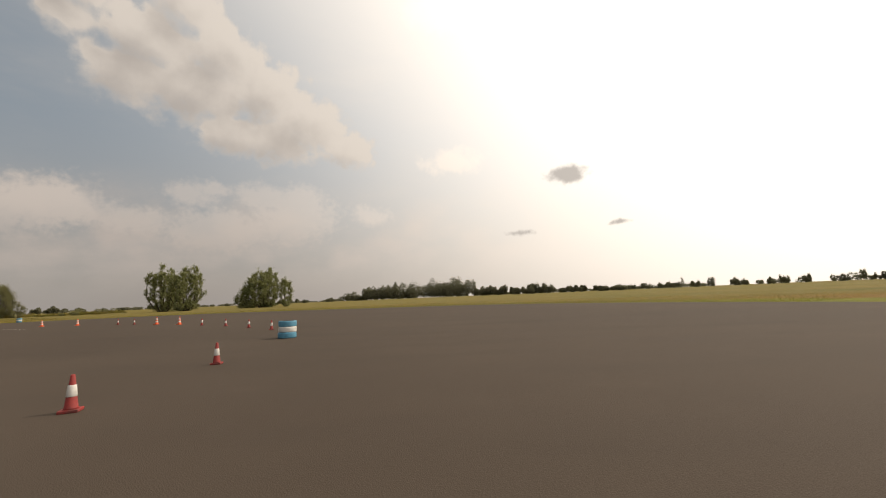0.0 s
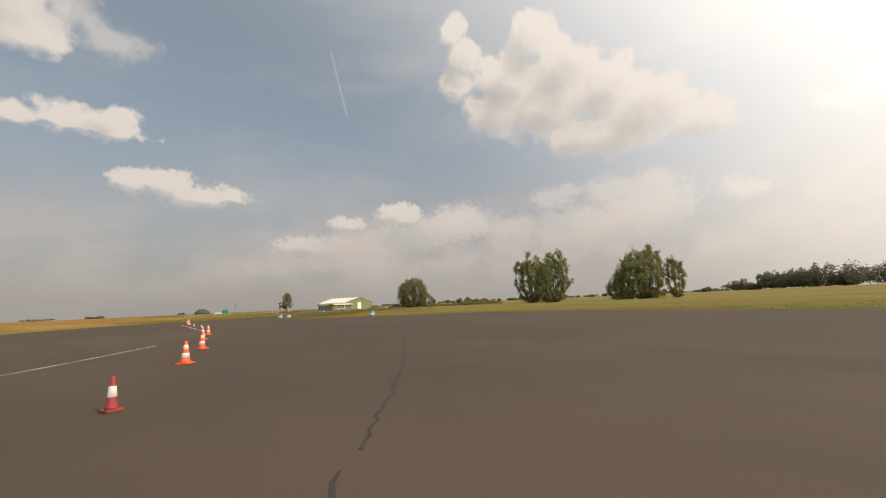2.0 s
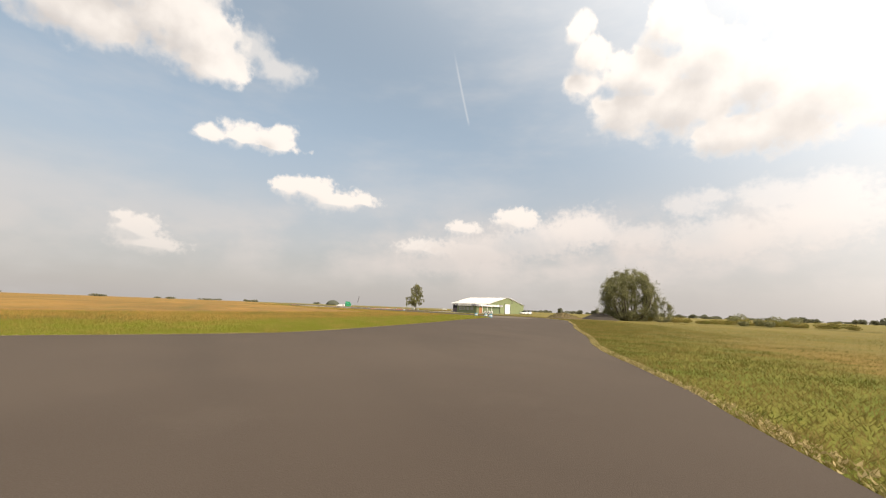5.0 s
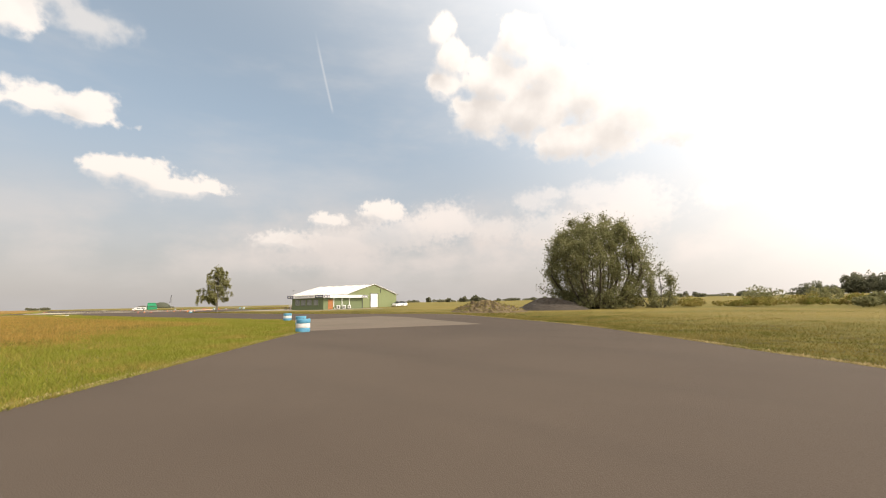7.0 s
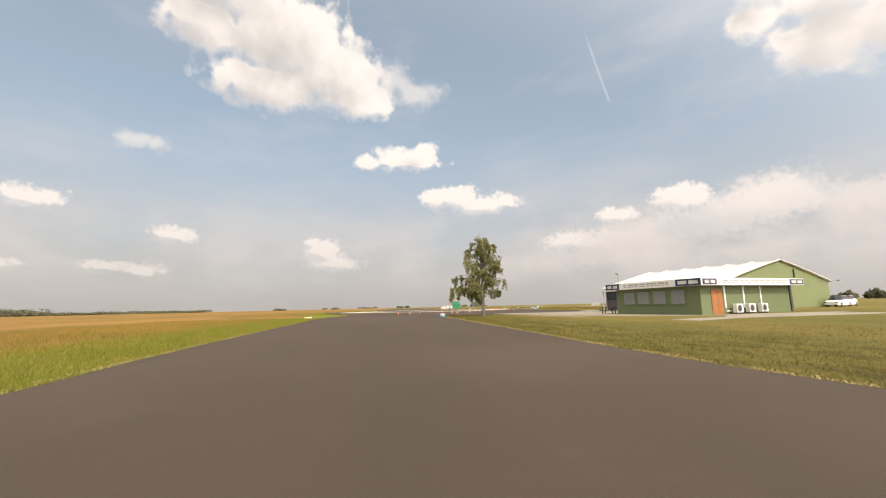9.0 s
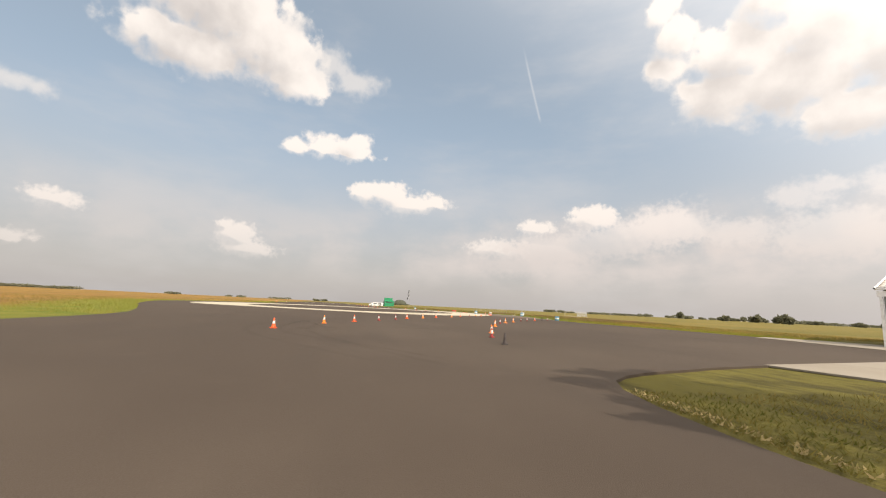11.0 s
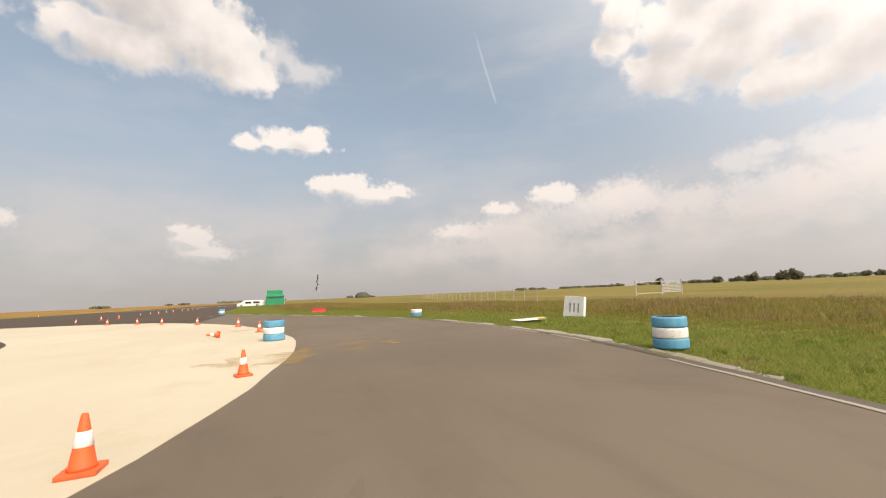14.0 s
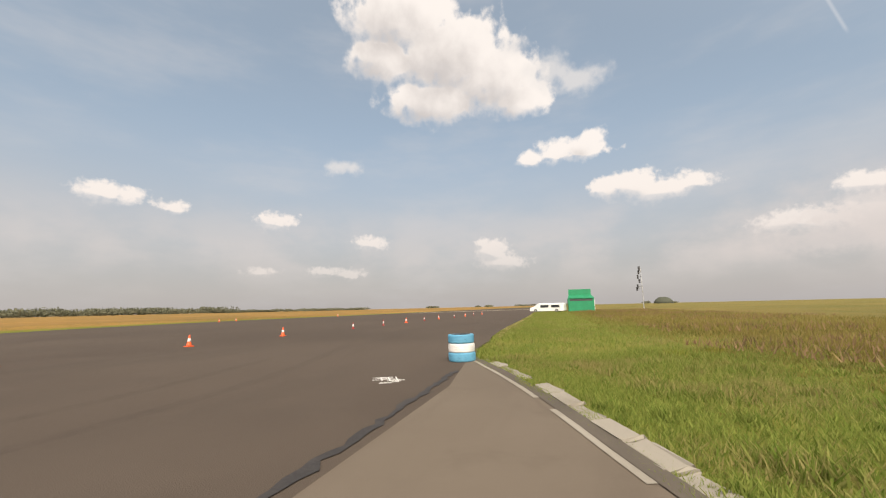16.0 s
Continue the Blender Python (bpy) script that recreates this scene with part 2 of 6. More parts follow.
def concrete_mat(name, a, b, stain):
    def build(n):
        p = world_place(n)
        wide = n.noise(p, 0.16, 5, 0.6)
        fine = n.noise(p, 9.0, 6, 0.7)
        c = n.mix(n.ramp(wide, 0.3, 0.7), a, b)
        c = n.mix(n.math("MULTIPLY", n.ramp(n.noise(p, 0.55, 6, 0.7), 0.52, 0.72), 0.45), c, stain)
        drag = n.noise(n.vec("MULTIPLY", p, (0.12, 0.8, 1.0)), 1.6, 5, 0.65)
        c = n.mix(n.math("MULTIPLY", n.ramp(drag, 0.5, 0.75), 0.3), c, stain)
        c = n.mix(n.math("MULTIPLY", n.ramp(fine, 0.45, 0.8), 0.3), c, b)
        return principled(n, c, 0.88, bump=n.noise(p, 60.0, 4, 0.7), bump_dist=0.004, spec=0.25)
    return material(name, build)


def ground_mat():
    """Meadow: green along the hard edges (attribute verge), dry and brown further out."""
    def build(n):
        p = world_place(n)
        a = n.add("ShaderNodeAttribute")
        a.attribute_name = "verge"
        verge = a.outputs["Fac"]
        wide = n.noise(p, 0.035, 5, 0.6)
        mid = n.noise(p, 0.35, 5, 0.65)
        fine = n.noise(p, 7.0, 5, 0.75)
        streak = n.noise(n.vec("MULTIPLY", p, (0.05, 0.35, 1.0)), 0.8, 4, 0.6)
        xyz = n.add("ShaderNodeSeparateXYZ", p).outputs
        north = n.ramp(n.math("ADD", xyz[1], n.math("MULTIPLY", n.math("MAXIMUM", xyz[0], -175.0), 0.33)), 36.0, 54.0)
        tan = n.mix(n.ramp(wide, 0.35, 0.65), rgb(0.235, 0.130, 0.038), rgb(0.17, 0.105, 0.033))
        olive = n.mix(n.ramp(wide, 0.35, 0.65), rgb(0.165, 0.125, 0.036), rgb(0.125, 0.11, 0.030))
        dry = n.mix(north, tan, olive)
        dry = n.mix(n.math("MULTIPLY", n.ramp(streak, 0.45, 0.7), 0.6), dry, rgb(0.090, 0.088, 0.026))
        patch = n.noise(n.vec("MULTIPLY", p, (0.018, 0.05, 1.0)), 1.0, 6, 0.65)
        dry = n.mix(n.math("MULTIPLY", n.ramp(patch, 0.48, 0.62), 0.7), dry, n.mix(north, rgb(0.29, 0.165, 0.048), rgb(0.19, 0.14, 0.042)))
        green = n.mix(n.ramp(mid, 0.35, 0.65), rgb(0.115, 0.138, 0.020), rgb(0.175, 0.165, 0.032))
        dull = n.mix(n.ramp(n.noise(n.vec("MULTIPLY", p, (0.4, 1.0, 1.0)), 0.9, 5, 0.7), 0.45, 0.62), rgb(0.135, 0.115, 0.030), rgb(0.070, 0.060, 0.020))
        green = n.mix(n.math("MULTIPLY", north, n.ramp(xyz[0], -255.0, -225.0)), green, dull)
        edge = n.math("ADD", verge, n.math("MULTIPLY", n.math("SUBTRACT", mid, 0.5), 0.9))
        c = n.mix(n.ramp(edge, 0.35, 0.65), dry, green)
        c = n.mix(n.math("MULTIPLY", n.ramp(fine, 0.5, 0.75), 0.45), c, rgb(0.075, 0.075, 0.018))
        return principled(n, c, 0.95, bump=n.math("ADD", fine, mid), bump_dist=0.12, bump_strength=0.9, spec=0.1)
    return material("meadow", build)


def blade_mat(name, a, b, c3):
    def build(n):
        r = n.add("ShaderNodeNewGeometry").outputs["Random Per Island"]
        p = world_place(n)
        c = n.mix(n.ramp(r, 0.0, 0.75, smooth=False), a, b)
        c = n.mix(n.ramp(n.math("ADD", n.noise(p, 0.5, 4, 0.6), n.math("MULTIPLY", r, 0.25)), 0.62, 0.8), c, c3)
        d = n.add("ShaderNodeBsdfDiffuse", c, 0.0)
        t = n.add("ShaderNodeBsdfTranslucent", c)
        return n.add("ShaderNodeMixShader", 0.4, d, t)
    return material(name, build)


def plain_mat(name, a, b, rough=0.6, metal=0.0, scale=3.0, bump=0.002, spec=0.4, dirt=None, dirt_amount=0.4):
    """Paint, plastic, wood or metal with mottling, a little relief and dirt."""
    def build(n):
        p = own_place(n)
        m = n.noise(p, scale, 5, 0.65)
        f = n.noise(p, scale * 14.0, 4, 0.7)
        c = n.mix(n.ramp(m, 0.3, 0.7), a, b)
        if dirt is not None:
            c = n.mix(n.math("MULTIPLY", n.ramp(n.math("ADD", m, n.math("MULTIPLY", f, 0.5)), 0.72, 0.95), dirt_amount), c, dirt)
        return principled(n, c, n.ramp(f, 0.2, 0.8, max(rough - 0.1, 0.02), min(rough + 0.1, 1.0)), metal, bump=f, bump_dist=bump, spec=spec)
    return material(name, build)


def tyre_paint_mat(name, a, b):
    """Paint on rubber, scuffed through to the black."""
    def build(n):
        p = n.vec("ADD", own_place(n), n.vec("MULTIPLY", n.add("ShaderNodeObjectInfo").outputs["Random"], (37.0, 19.0, 11.0)))
        m = n.noise(p, 5.0, 6, 0.7)
        s = n.noise(n.vec("MULTIPLY", p, (1.0, 1.0, 5.0)), 9.0, 5, 0.7)
        c = n.mix(n.ramp(m, 0.3, 0.7), a, b)
        c = n.mix(n.math("MULTIPLY", n.ramp(s, 0.56, 0.68), 0.7), c, rgb(0.05, 0.05, 0.05))
        return principled(n, c, 0.6, bump=n.math("ADD", s, n.noise(p, 40.0, 3, 0.6)), bump_dist=0.006, spec=0.35)
    return material(name, build)


def bark_mat(name, a, b):
    def build(n):
        p = own_place(n)
        v = n.noise(n.vec("MULTIPLY", p, (3.0, 3.0, 0.6)), 3.0, 5, 0.7)
        return principled(n, n.mix(n.ramp(v, 0.35, 0.65), a, b), 0.9, bump=v, bump_dist=0.03, spec=0.2)
    return material(name, build)


def glass_mat():
    def build(n):
        return principled(n, rgb(0.02, 0.024, 0.028), 0.06, bump=n.noise(own_place(n), 1.5, 2, 0.5), bump_dist=0.002, spec=0.6)
    return material("dark_glass", build)


M_ASPHALT = asphalt_mat()
M_CONCRETE = concrete_mat("worn_concrete", rgb(0.095, 0.0735, 0.0525), rgb(0.120, 0.0945, 0.0690), rgb(0.068, 0.0515, 0.0365))
M_SLAB = concrete_mat("pale_slab", rgb(0.214, 0.183, 0.139), rgb(0.252, 0.221, 0.176), rgb(0.164, 0.132, 0.101))
M_WHITE = concrete_mat("bleached_surface", rgb(0.37, 0.322, 0.237), rgb(0.402, 0.358, 0.273), rgb(0.322, 0.269, 0.182))
M_KERB = concrete_mat("kerb_concrete", rgb(0.205, 0.182, 0.144), rgb(0.26, 0.232, 0.186), rgb(0.12, 0.10, 0.072))
M_SOIL = concrete_mat("brown_soil", rgb(0.0878, 0.0629, 0.0324), rgb(0.121, 0.0866, 0.0445), rgb(0.05, 0.0433, 0.0182))
M_GRAVEL = concrete_mat("dark_gravel", rgb(0.0418, 0.034, 0.0265), rgb(0.0646, 0.0524, 0.0403), rgb(0.0304, 0.0245, 0.0196))
M_DIRT = concrete_mat("gutter_dirt", rgb(0.068, 0.0544, 0.04), rgb(0.096, 0.08, 0.06), rgb(0.048, 0.04, 0.032))
M_GROUND = ground_mat()
M_BLADE = blade_mat("green_blades", rgb(0.15, 0.175, 0.024), rgb(0.24, 0.235, 0.042), rgb(0.31, 0.23, 0.065))
M_DRY = blade_mat("dry_blades", rgb(0.38, 0.235, 0.07), rgb(0.32, 0.215, 0.058), rgb(0.21, 0.20, 0.042))
M_OLIVE = blade_mat("olive_blades", rgb(0.25, 0.185, 0.062), rgb(0.215, 0.185, 0.052), rgb(0.155, 0.165, 0.036))
M_LAWN = blade_mat("lawn_blades", rgb(0.112, 0.156, 0.027), rgb(0.224, 0.250, 0.060), rgb(0.265, 0.225, 0.085))
M_PALEHEAP = concrete_mat("pale_heap", rgb(0.27, 0.21, 0.12), rgb(0.33, 0.27, 0.16), rgb(0.17, 0.13, 0.07))
M_MIX = blade_mat("patchy_blades", rgb(0.150, 0.130, 0.034), rgb(0.215, 0.165, 0.056), rgb(0.095, 0.102, 0.023))
M_SEED = blade_mat("seed_heads", rgb(0.20, 0.125, 0.07), rgb(0.28, 0.19, 0.10), rgb(0.14, 0.11, 0.05))
M_STRAW = blade_mat("straw", rgb(0.42, 0.33, 0.17), rgb(0.33, 0.26, 0.12), rgb(0.22, 0.20, 0.07))
M_LEAF = blade_mat("willow_leaves", rgb(0.138, 0.141, 0.062), rgb(0.253, 0.243, 0.125), rgb(0.187, 0.175, 0.08))
M_POPLAR = blade_mat("poplar_leaves", rgb(0.150, 0.166, 0.067), rgb(0.27, 0.28, 0.13), rgb(0.325, 0.325, 0.165))
M_BIRCHLEAF = blade_mat("birch_leaves", rgb(0.165, 0.165, 0.066), rgb(0.30, 0.285, 0.135), rgb(0.22, 0.205, 0.085))
# leaf tones lifted and greyed: the haze of distance is put into the colour
M_HAZEWOODS = blade_mat("hazed_far_leaves", rgb(0.125, 0.128, 0.082), rgb(0.19, 0.185, 0.12), rgb(0.16, 0.158, 0.102))
M_BARK = bark_mat("grey_bark", rgb(0.10, 0.085, 0.065), rgb(0.055, 0.045, 0.035))
M_BIRCHBARK = bark_mat("birch_bark", rgb(0.20, 0.18, 0.155), rgb(0.07, 0.06, 0.05))
M_RUBBER = plain_mat("rubber", rgb(0.025, 0.025, 0.025), rgb(0.04, 0.04, 0.04), 0.8)
M_BLUE = tyre_paint_mat("blue_tyre_paint", rgb(0.0612, 0.219, 0.327), rgb(0.0979, 0.278, 0.39))
M_TWHITE = tyre_paint_mat("white_tyre_paint", rgb(0.527, 0.501, 0.459), rgb(0.646, 0.629, 0.595))
M_ORANGE = plain_mat("orange_plastic", rgb(0.72, 0.10, 0.02), rgb(0.62, 0.085, 0.02), 0.5, dirt=rgb(0.25, 0.07, 0.03))
M_AMBER = plain_mat("amber_plastic", rgb(0.78, 0.22, 0.02), rgb(0.70, 0.18, 0.02), 0.5, dirt=rgb(0.3, 0.12, 0.03))
M_RED = plain_mat("dull_red_plastic", rgb(0.30, 0.035, 0.03), rgb(0.22, 0.03, 0.028), 0.6, dirt=rgb(0.06, 0.04, 0.035), dirt_amount=0.7)
M_SOOT = plain_mat("sooty_plastic", rgb(0.06, 0.045, 0.04), rgb(0.035, 0.03, 0.028), 0.7)
M_BAND = plain_mat("white_band", rgb(0.648, 0.63, 0.594), rgb(0.522, 0.504, 0.468), 0.5, dirt=rgb(0.27, 0.243, 0.216), dirt_amount=0.6)
M_GREEN = plain_mat("green_wall_paint", rgb(0.118, 0.145, 0.068), rgb(0.132, 0.16, 0.078), 0.7, scale=0.6, dirt=rgb(0.085, 0.10, 0.05))
M_GABLE = plain_mat("pale_green_sheet", rgb(0.158, 0.185, 0.083), rgb(0.175, 0.20, 0.095), 0.6, scale=0.4, dirt=rgb(0.12, 0.14, 0.065))
M_ROOF = plain_mat("white_roof_membrane", rgb(0.593, 0.547, 0.483), rgb(0.532, 0.489, 0.427), 0.6, scale=0.35, dirt=rgb(0.38, 0.343, 0.294))
M_FASCIA = plain_mat("white_fascia", rgb(0.72, 0.702, 0.675), rgb(0.666, 0.648, 0.621), 0.5, scale=0.5)
M_SIGN = plain_mat("navy_sign", rgb(0.025, 0.03, 0.075), rgb(0.035, 0.04, 0.09), 0.4)
M_BARS = plain_mat("grey_lettering", rgb(0.30, 0.28, 0.28), rgb(0.36, 0.34, 0.33), 0.6)
M_BLIND = plain_mat("grey_blind", rgb(0.188, 0.191, 0.18), rgb(0.217, 0.221, 0.21), 0.6)
M_DOOR = plain_mat("brown_door_wood", rgb(0.33, 0.135, 0.045), rgb(0.27, 0.105, 0.035), 0.55, scale=1.5)
M_WHITEPAINT = plain_mat("white_paint", rgb(0.68, 0.671, 0.646), rgb(0.629, 0.62, 0.595), 0.45, dirt=rgb(0.425, 0.399, 0.357))
M_DARK = plain_mat("dark_metal", rgb(0.035, 0.035, 0.037), rgb(0.055, 0.053, 0.052), 0.5)
M_CLAD = plain_mat("dark_cladding", rgb(0.062, 0.050, 0.062), rgb(0.085, 0.066, 0.075), 0.55, scale=0.8)
M_STEEL = plain_mat("galvanised_steel", rgb(0.42, 0.42, 0.41), rgb(0.33, 0.33, 0.32), 0.45, metal=0.6)
M_BOX = plain_mat("green_box_paint", rgb(0.010, 0.20, 0.085), rgb(0.008, 0.165, 0.07), 0.5, scale=0.8)
M_REDBAR = plain_mat("red_plastic", rgb(0.465, 0.0263, 0.0188), rgb(0.39, 0.0225, 0.0165), 0.45, dirt=rgb(0.225, 0.045, 0.03))
M_YELLOW = plain_mat("yellow_batten", rgb(0.66, 0.50, 0.16), rgb(0.55, 0.41, 0.13), 0.6)
M_TARP = plain_mat("dark_blue_tarp", rgb(0.028, 0.034, 0.066), rgb(0.045, 0.05, 0.085), 0.6, scale=1.0)
M_FENCE = plain_mat("weathered_grey_paint", rgb(0.36, 0.345, 0.31), rgb(0.28, 0.27, 0.245), 0.6, dirt=rgb(0.18, 0.15, 0.11))
M_GLASS = glass_mat()
M_SHELTER = plain_mat("mossy_shelter", rgb(0.06, 0.062, 0.04), rgb(0.045, 0.05, 0.032), 0.9, scale=0.5)


# ---------------------------------------------------------------- mesh helpers
def link_mesh(name, bm, mat, parent=None, label="", smooth=False):
    me = bpy.data.meshes.new(name)
    bm.to_mesh(me)
    bm.free()
    me.materials.append(mat)
    if smooth:
        for f in me.polygons:
            f.use_smooth = True
    ob = new(name, me)
    ob.parent = parent
    return tagged(ob, label) if label else ob


def part(name, bm, mat, parent, label="", smooth=False):
    return link_mesh(name, bm, mat, parent, label, smooth)


def raw(name, verts, faces, mat, parent=None, label="", smooth=False):
    me = bpy.data.meshes.new(name)
    me.from_pydata(verts, [], faces)
    me.update()
    me.materials.append(mat)
    if smooth:
        me.polygons.foreach_set("use_smooth", [True] * len(me.polygons))
    ob = new(name, me)
    ob.parent = parent
    return tagged(ob, label) if label else ob


def thing(name, m, label, category, group="", kind=""):
    ob = new(name)
    ob.matrix_world = m
    return tagged(ob, label, category, group, kind)


def box(bm, x0, x1, y0, y1, z0, z1, bevel=0.0):
    made = bmesh.ops.create_cube(bm, size=1.0)["verts"]
    bmesh.ops.transform(bm, verts=made, matrix=Matrix.Translation(((x0 + x1) / 2, (y0 + y1) / 2, (z0 + z1) / 2))
                        @ Matrix.Diagonal((x1 - x0, y1 - y0, z1 - z0, 1.0)))
    if bevel > 0:
        edges = list({e for v in made for e in v.link_edges})
        bmesh.ops.bevel(bm, geom=edges, offset=bevel, segments=2, affect="EDGES", profile=0.7)
    return bm


def boxes(*dims, bevel=0.0):
    bm = bmesh.new()
    for d in dims:
        box(bm, *d, bevel=bevel)
    return bm


def lathe(profile, sides=20, close=False):
    """A mesh turned about z from (radius, height) pairs."""
    bm = bmesh.new()
    rings = []
    for r, z in profile:
        rings.append([bm.verts.new((r * math.cos(2 * math.pi * k / sides), r * math.sin(2 * math.pi * k / sides), z)) for k in range(sides)])
    pairs = list(zip(rings, rings[1:])) + ([(rings[-1], rings[0])] if close else [])
    for a, b in pairs:
        for k in range(sides):
            bm.faces.new((a[k], a[(k + 1) % sides], b[(k + 1) % sides], b[k]))
    if not close:
        if profile[0][0] > 1e-4:
            bm.faces.new(list(reversed(rings[0])))
        if profile[-1][0] > 1e-4:
            bm.faces.new(rings[-1])
    return bm


def tube(verts, faces, pts, radii, sides=6):
    """Adds a tapering tube along pts to the lists."""
    start = len(verts)
    for i, (p, r) in enumerate(zip(pts, radii)):
        d = (pts[min(i + 1, len(pts) - 1)] - pts[max(i - 1, 0)]).normalized()
        u = d.orthogonal().normalized()
        v = d.cross(u)
        for k in range(sides):
            a = 2 * math.pi * k / sides
            verts.append(tuple(p + (u * math.cos(a) + v * math.sin(a)) * r))
    for i in range(len(pts) - 1):
        for k in range(sides):
            a, b = start + i * sides + k, start + i * sides + (k + 1) % sides
            faces.append((a, b, b + sides, a + sides))
    faces.append(tuple(start + (len(pts) - 1) * sides + k for k in range(sides)))


def curve_through(pts, steps=6, closed=False):
    """Catmull-Rom points through the given ones."""
    p = [Vector(q) for q in pts]
    out = []
    n = len(p)
    for i in range(n if closed else n - 1):
        a, b, c, d = (p[(i - 1) % n], p[i], p[(i + 1) % n], p[(i + 2) % n]) if closed else (p[max(i - 1, 0)], p[i], p[i + 1], p[min(i + 2, n - 1)])
        for s in range(steps):
            t = s / steps
            out.append(0.5 * ((2 * b) + (c - a) * t + (2 * a - 5 * b + 4 * c - d) * t * t + (3 * b - a - 3 * c + d) * t ** 3))
    if not closed:
        out.append(p[-1])
    return out


def sheet(name, outline, top, depth, mat, label, category="ground", wobble=0.0):
    """A flat slab with the given outline."""
    bm = bmesh.new()
    vs = []
    for q in outline:
        w = Vector((noise.noise((q[0] * 0.9, q[1] * 0.9, 3.1)), noise.noise((q[0] * 0.9, q[1] * 0.9, 9.7)))) * wobble
        vs.append(bm.verts.new((q[0] + w.x, q[1] + w.y, top)))
    f = bm.faces.new(vs)
    if f.normal.z < 0:
        f.normal_flip()
    bm.normal_update()
    if bm.faces[:][0].normal.z < 0:
        bmesh.ops.reverse_faces(bm, faces=bm.faces[:])
    rim = [e for e in bm.edges]
    made = bmesh.ops.extrude_edge_only(bm, edges=rim)["geom"]
    for v in made:
        if isinstance(v, bmesh.types.BMVert):
            v.co.z -= depth
    bmesh.ops.triangulate(bm, faces=[g for g in bm.faces if len(g.verts) > 4])
    ob = link_mesh(name, bm, mat)
    return tagged(ob, label, category, kind="structure")


# ---------------------------------------------------------------- plan of the hard surfaces
NORTH_EDGE = [(60, -90), (34, -20), (26, 8), (22.5, 24), (16, 39.5), (5, 52), (-9, 59), (-24, 65.5), (-44, 69.3), (-56, 66), (-63, 61.8),
              (-70, 58.9), (-76, 57.6), (-80.5, 58.6), (-87, 64), (-93.6, 69.3), (-98.4, 74.1), (-103.5, 78.8), (-108, 83), (-116, 91),
              (-124, 98.5), (-128, 102.4), (-133, 106.8), (-140, 111.3), (-147, 115.6), (-151, 117.4), (-155, 117.7), (-160, 116.9),
              (-167, 115.8), (-173, 114.3), (-180, 113.6), (-192, 113.5), (-207, 113.4), (-219, 113.3), (-226.5, 114.2)]
YARD_EDGE = [(-228.5, 118), (-229.5, 124), (-231, 137.3), (-243, 142.9), (-258, 142.9), (-266, 142.3)]
BEND_EDGE = [(-273, 143.0), (-280, 144.8), (-288, 147.2), (-294, 149.2), (-299, 150.5), (-304, 150.8), (-310, 150.2), (-315, 148.8),
             (-320, 147), (-325, 144.8), (-331, 142), (-336, 140), (-339.5, 138.3)]
WEST_EDGE = [(-346, 137.6), (-354, 137), (-376, 136), (-420, 133.5), (-470, 131.5), (-600, 126), (-600, 108), (-470, 100), (-408, 97.5),
             (-380, 95), (-360, 96), (-343, 99.5), (-328, 89), (-302, 85), (-277, 90), (-262, 95), (-247, 99)]
SOUTH_EDGE = [(-230, 97.3), (-210, 98.6), (-199, 99.4), (-188, 100.3), (-178, 101.4), (-170, 102.5), (-164, 103.1), (-159.5, 103.5), (-155.1, 103.6),
              (-150.6, 102.2), (-146, 100.0), (-141.6, 97.6), (-137.9, 94.2), (-130, 87.2), (-123.5, 81), (-114, 72.6), (-106, 65), (-101.3, 60.2),
              (-99.5, 56), (-97.5, 47), (-92, 38.5), (-80, 31), (-68, 25), (-55, 18), (-40, 7), (-30, -8), (-26, -90)]
OUTLINE = NORTH_EDGE + YARD_EDGE + BEND_EDGE + WEST_EDGE + SOUTH_EDGE
outline_fine = curve_through([(*q, 0.0) for q in OUTLINE], 5, closed=True)
sheet("road", outline_fine, 0.0, 0.25, M_ASPHALT, "dark grey-brown worn airfield asphalt with cracks and skid marks", "road", wobble=0.14)

PATCH = [(-141.6, 97.7), (-139.6, 101.5), (-137.4, 105.4), (-139.5, 106.4), (-144, 108.2), (-148, 110.2), (-151.3, 111.2), (-154.4, 111.7),
         (-154.6, 107.3), (-155.0, 103.5), (-150.6, 102.1), (-146, 99.9)]
sheet("concrete_patch", [Vector((*q, 0)) for q in PATCH], 0.005, 0.02, M_CONCRETE, "pale tan concrete patch set into the asphalt junction", "pavement", wobble=0.05)
RING_OUT = [(-288, 93), (-281, 103), (-274.5, 113), (-273, 120), (-275.2, 126), (-279, 132), (-283, 136), (-287, 139), (-292, 141.6), (-297.5, 143.5),
            (-304, 144.3), (-310, 143.3), (-315, 141.7), (-320, 139.2), (-325, 135.6), (-328.5, 131), (-331, 126), (-333, 120), (-334, 113), (-330, 102),
            (-318, 94), (-302, 90)]
RING_IN = [(-283, 112), (-281.5, 118), (-285, 126), (-290, 131.6), (-295, 134.8), (-300, 136.3), (-306, 136.1), (-311, 134.6), (-315, 132), (-318.5, 128),
           (-321, 122), (-322, 115), (-319, 106), (-310, 100), (-298, 98.5), (-288, 104)]
ring_out = curve_through([(*q, 0.0) for q in RING_OUT], 5, closed=True)
ring_in = curve_through([(*q, 0.0) for q in RING_IN], 5, closed=True)
BEND = [(-273.5, 142.75)] + [(x, y - 0.1) for x, y in BEND_EDGE[1:]] + [(-336, 138.75), (-330, 138.85), (-321.6, 138.75)]
bend_fine = curve_through([(*q, 0.0) for q in BEND[:13]], 5) + [Vector((*q, 0)) for q in BEND[13:]]
inner = [q for q in ring_out if -321.4 < q.x < -286.2 and q.y > 130]
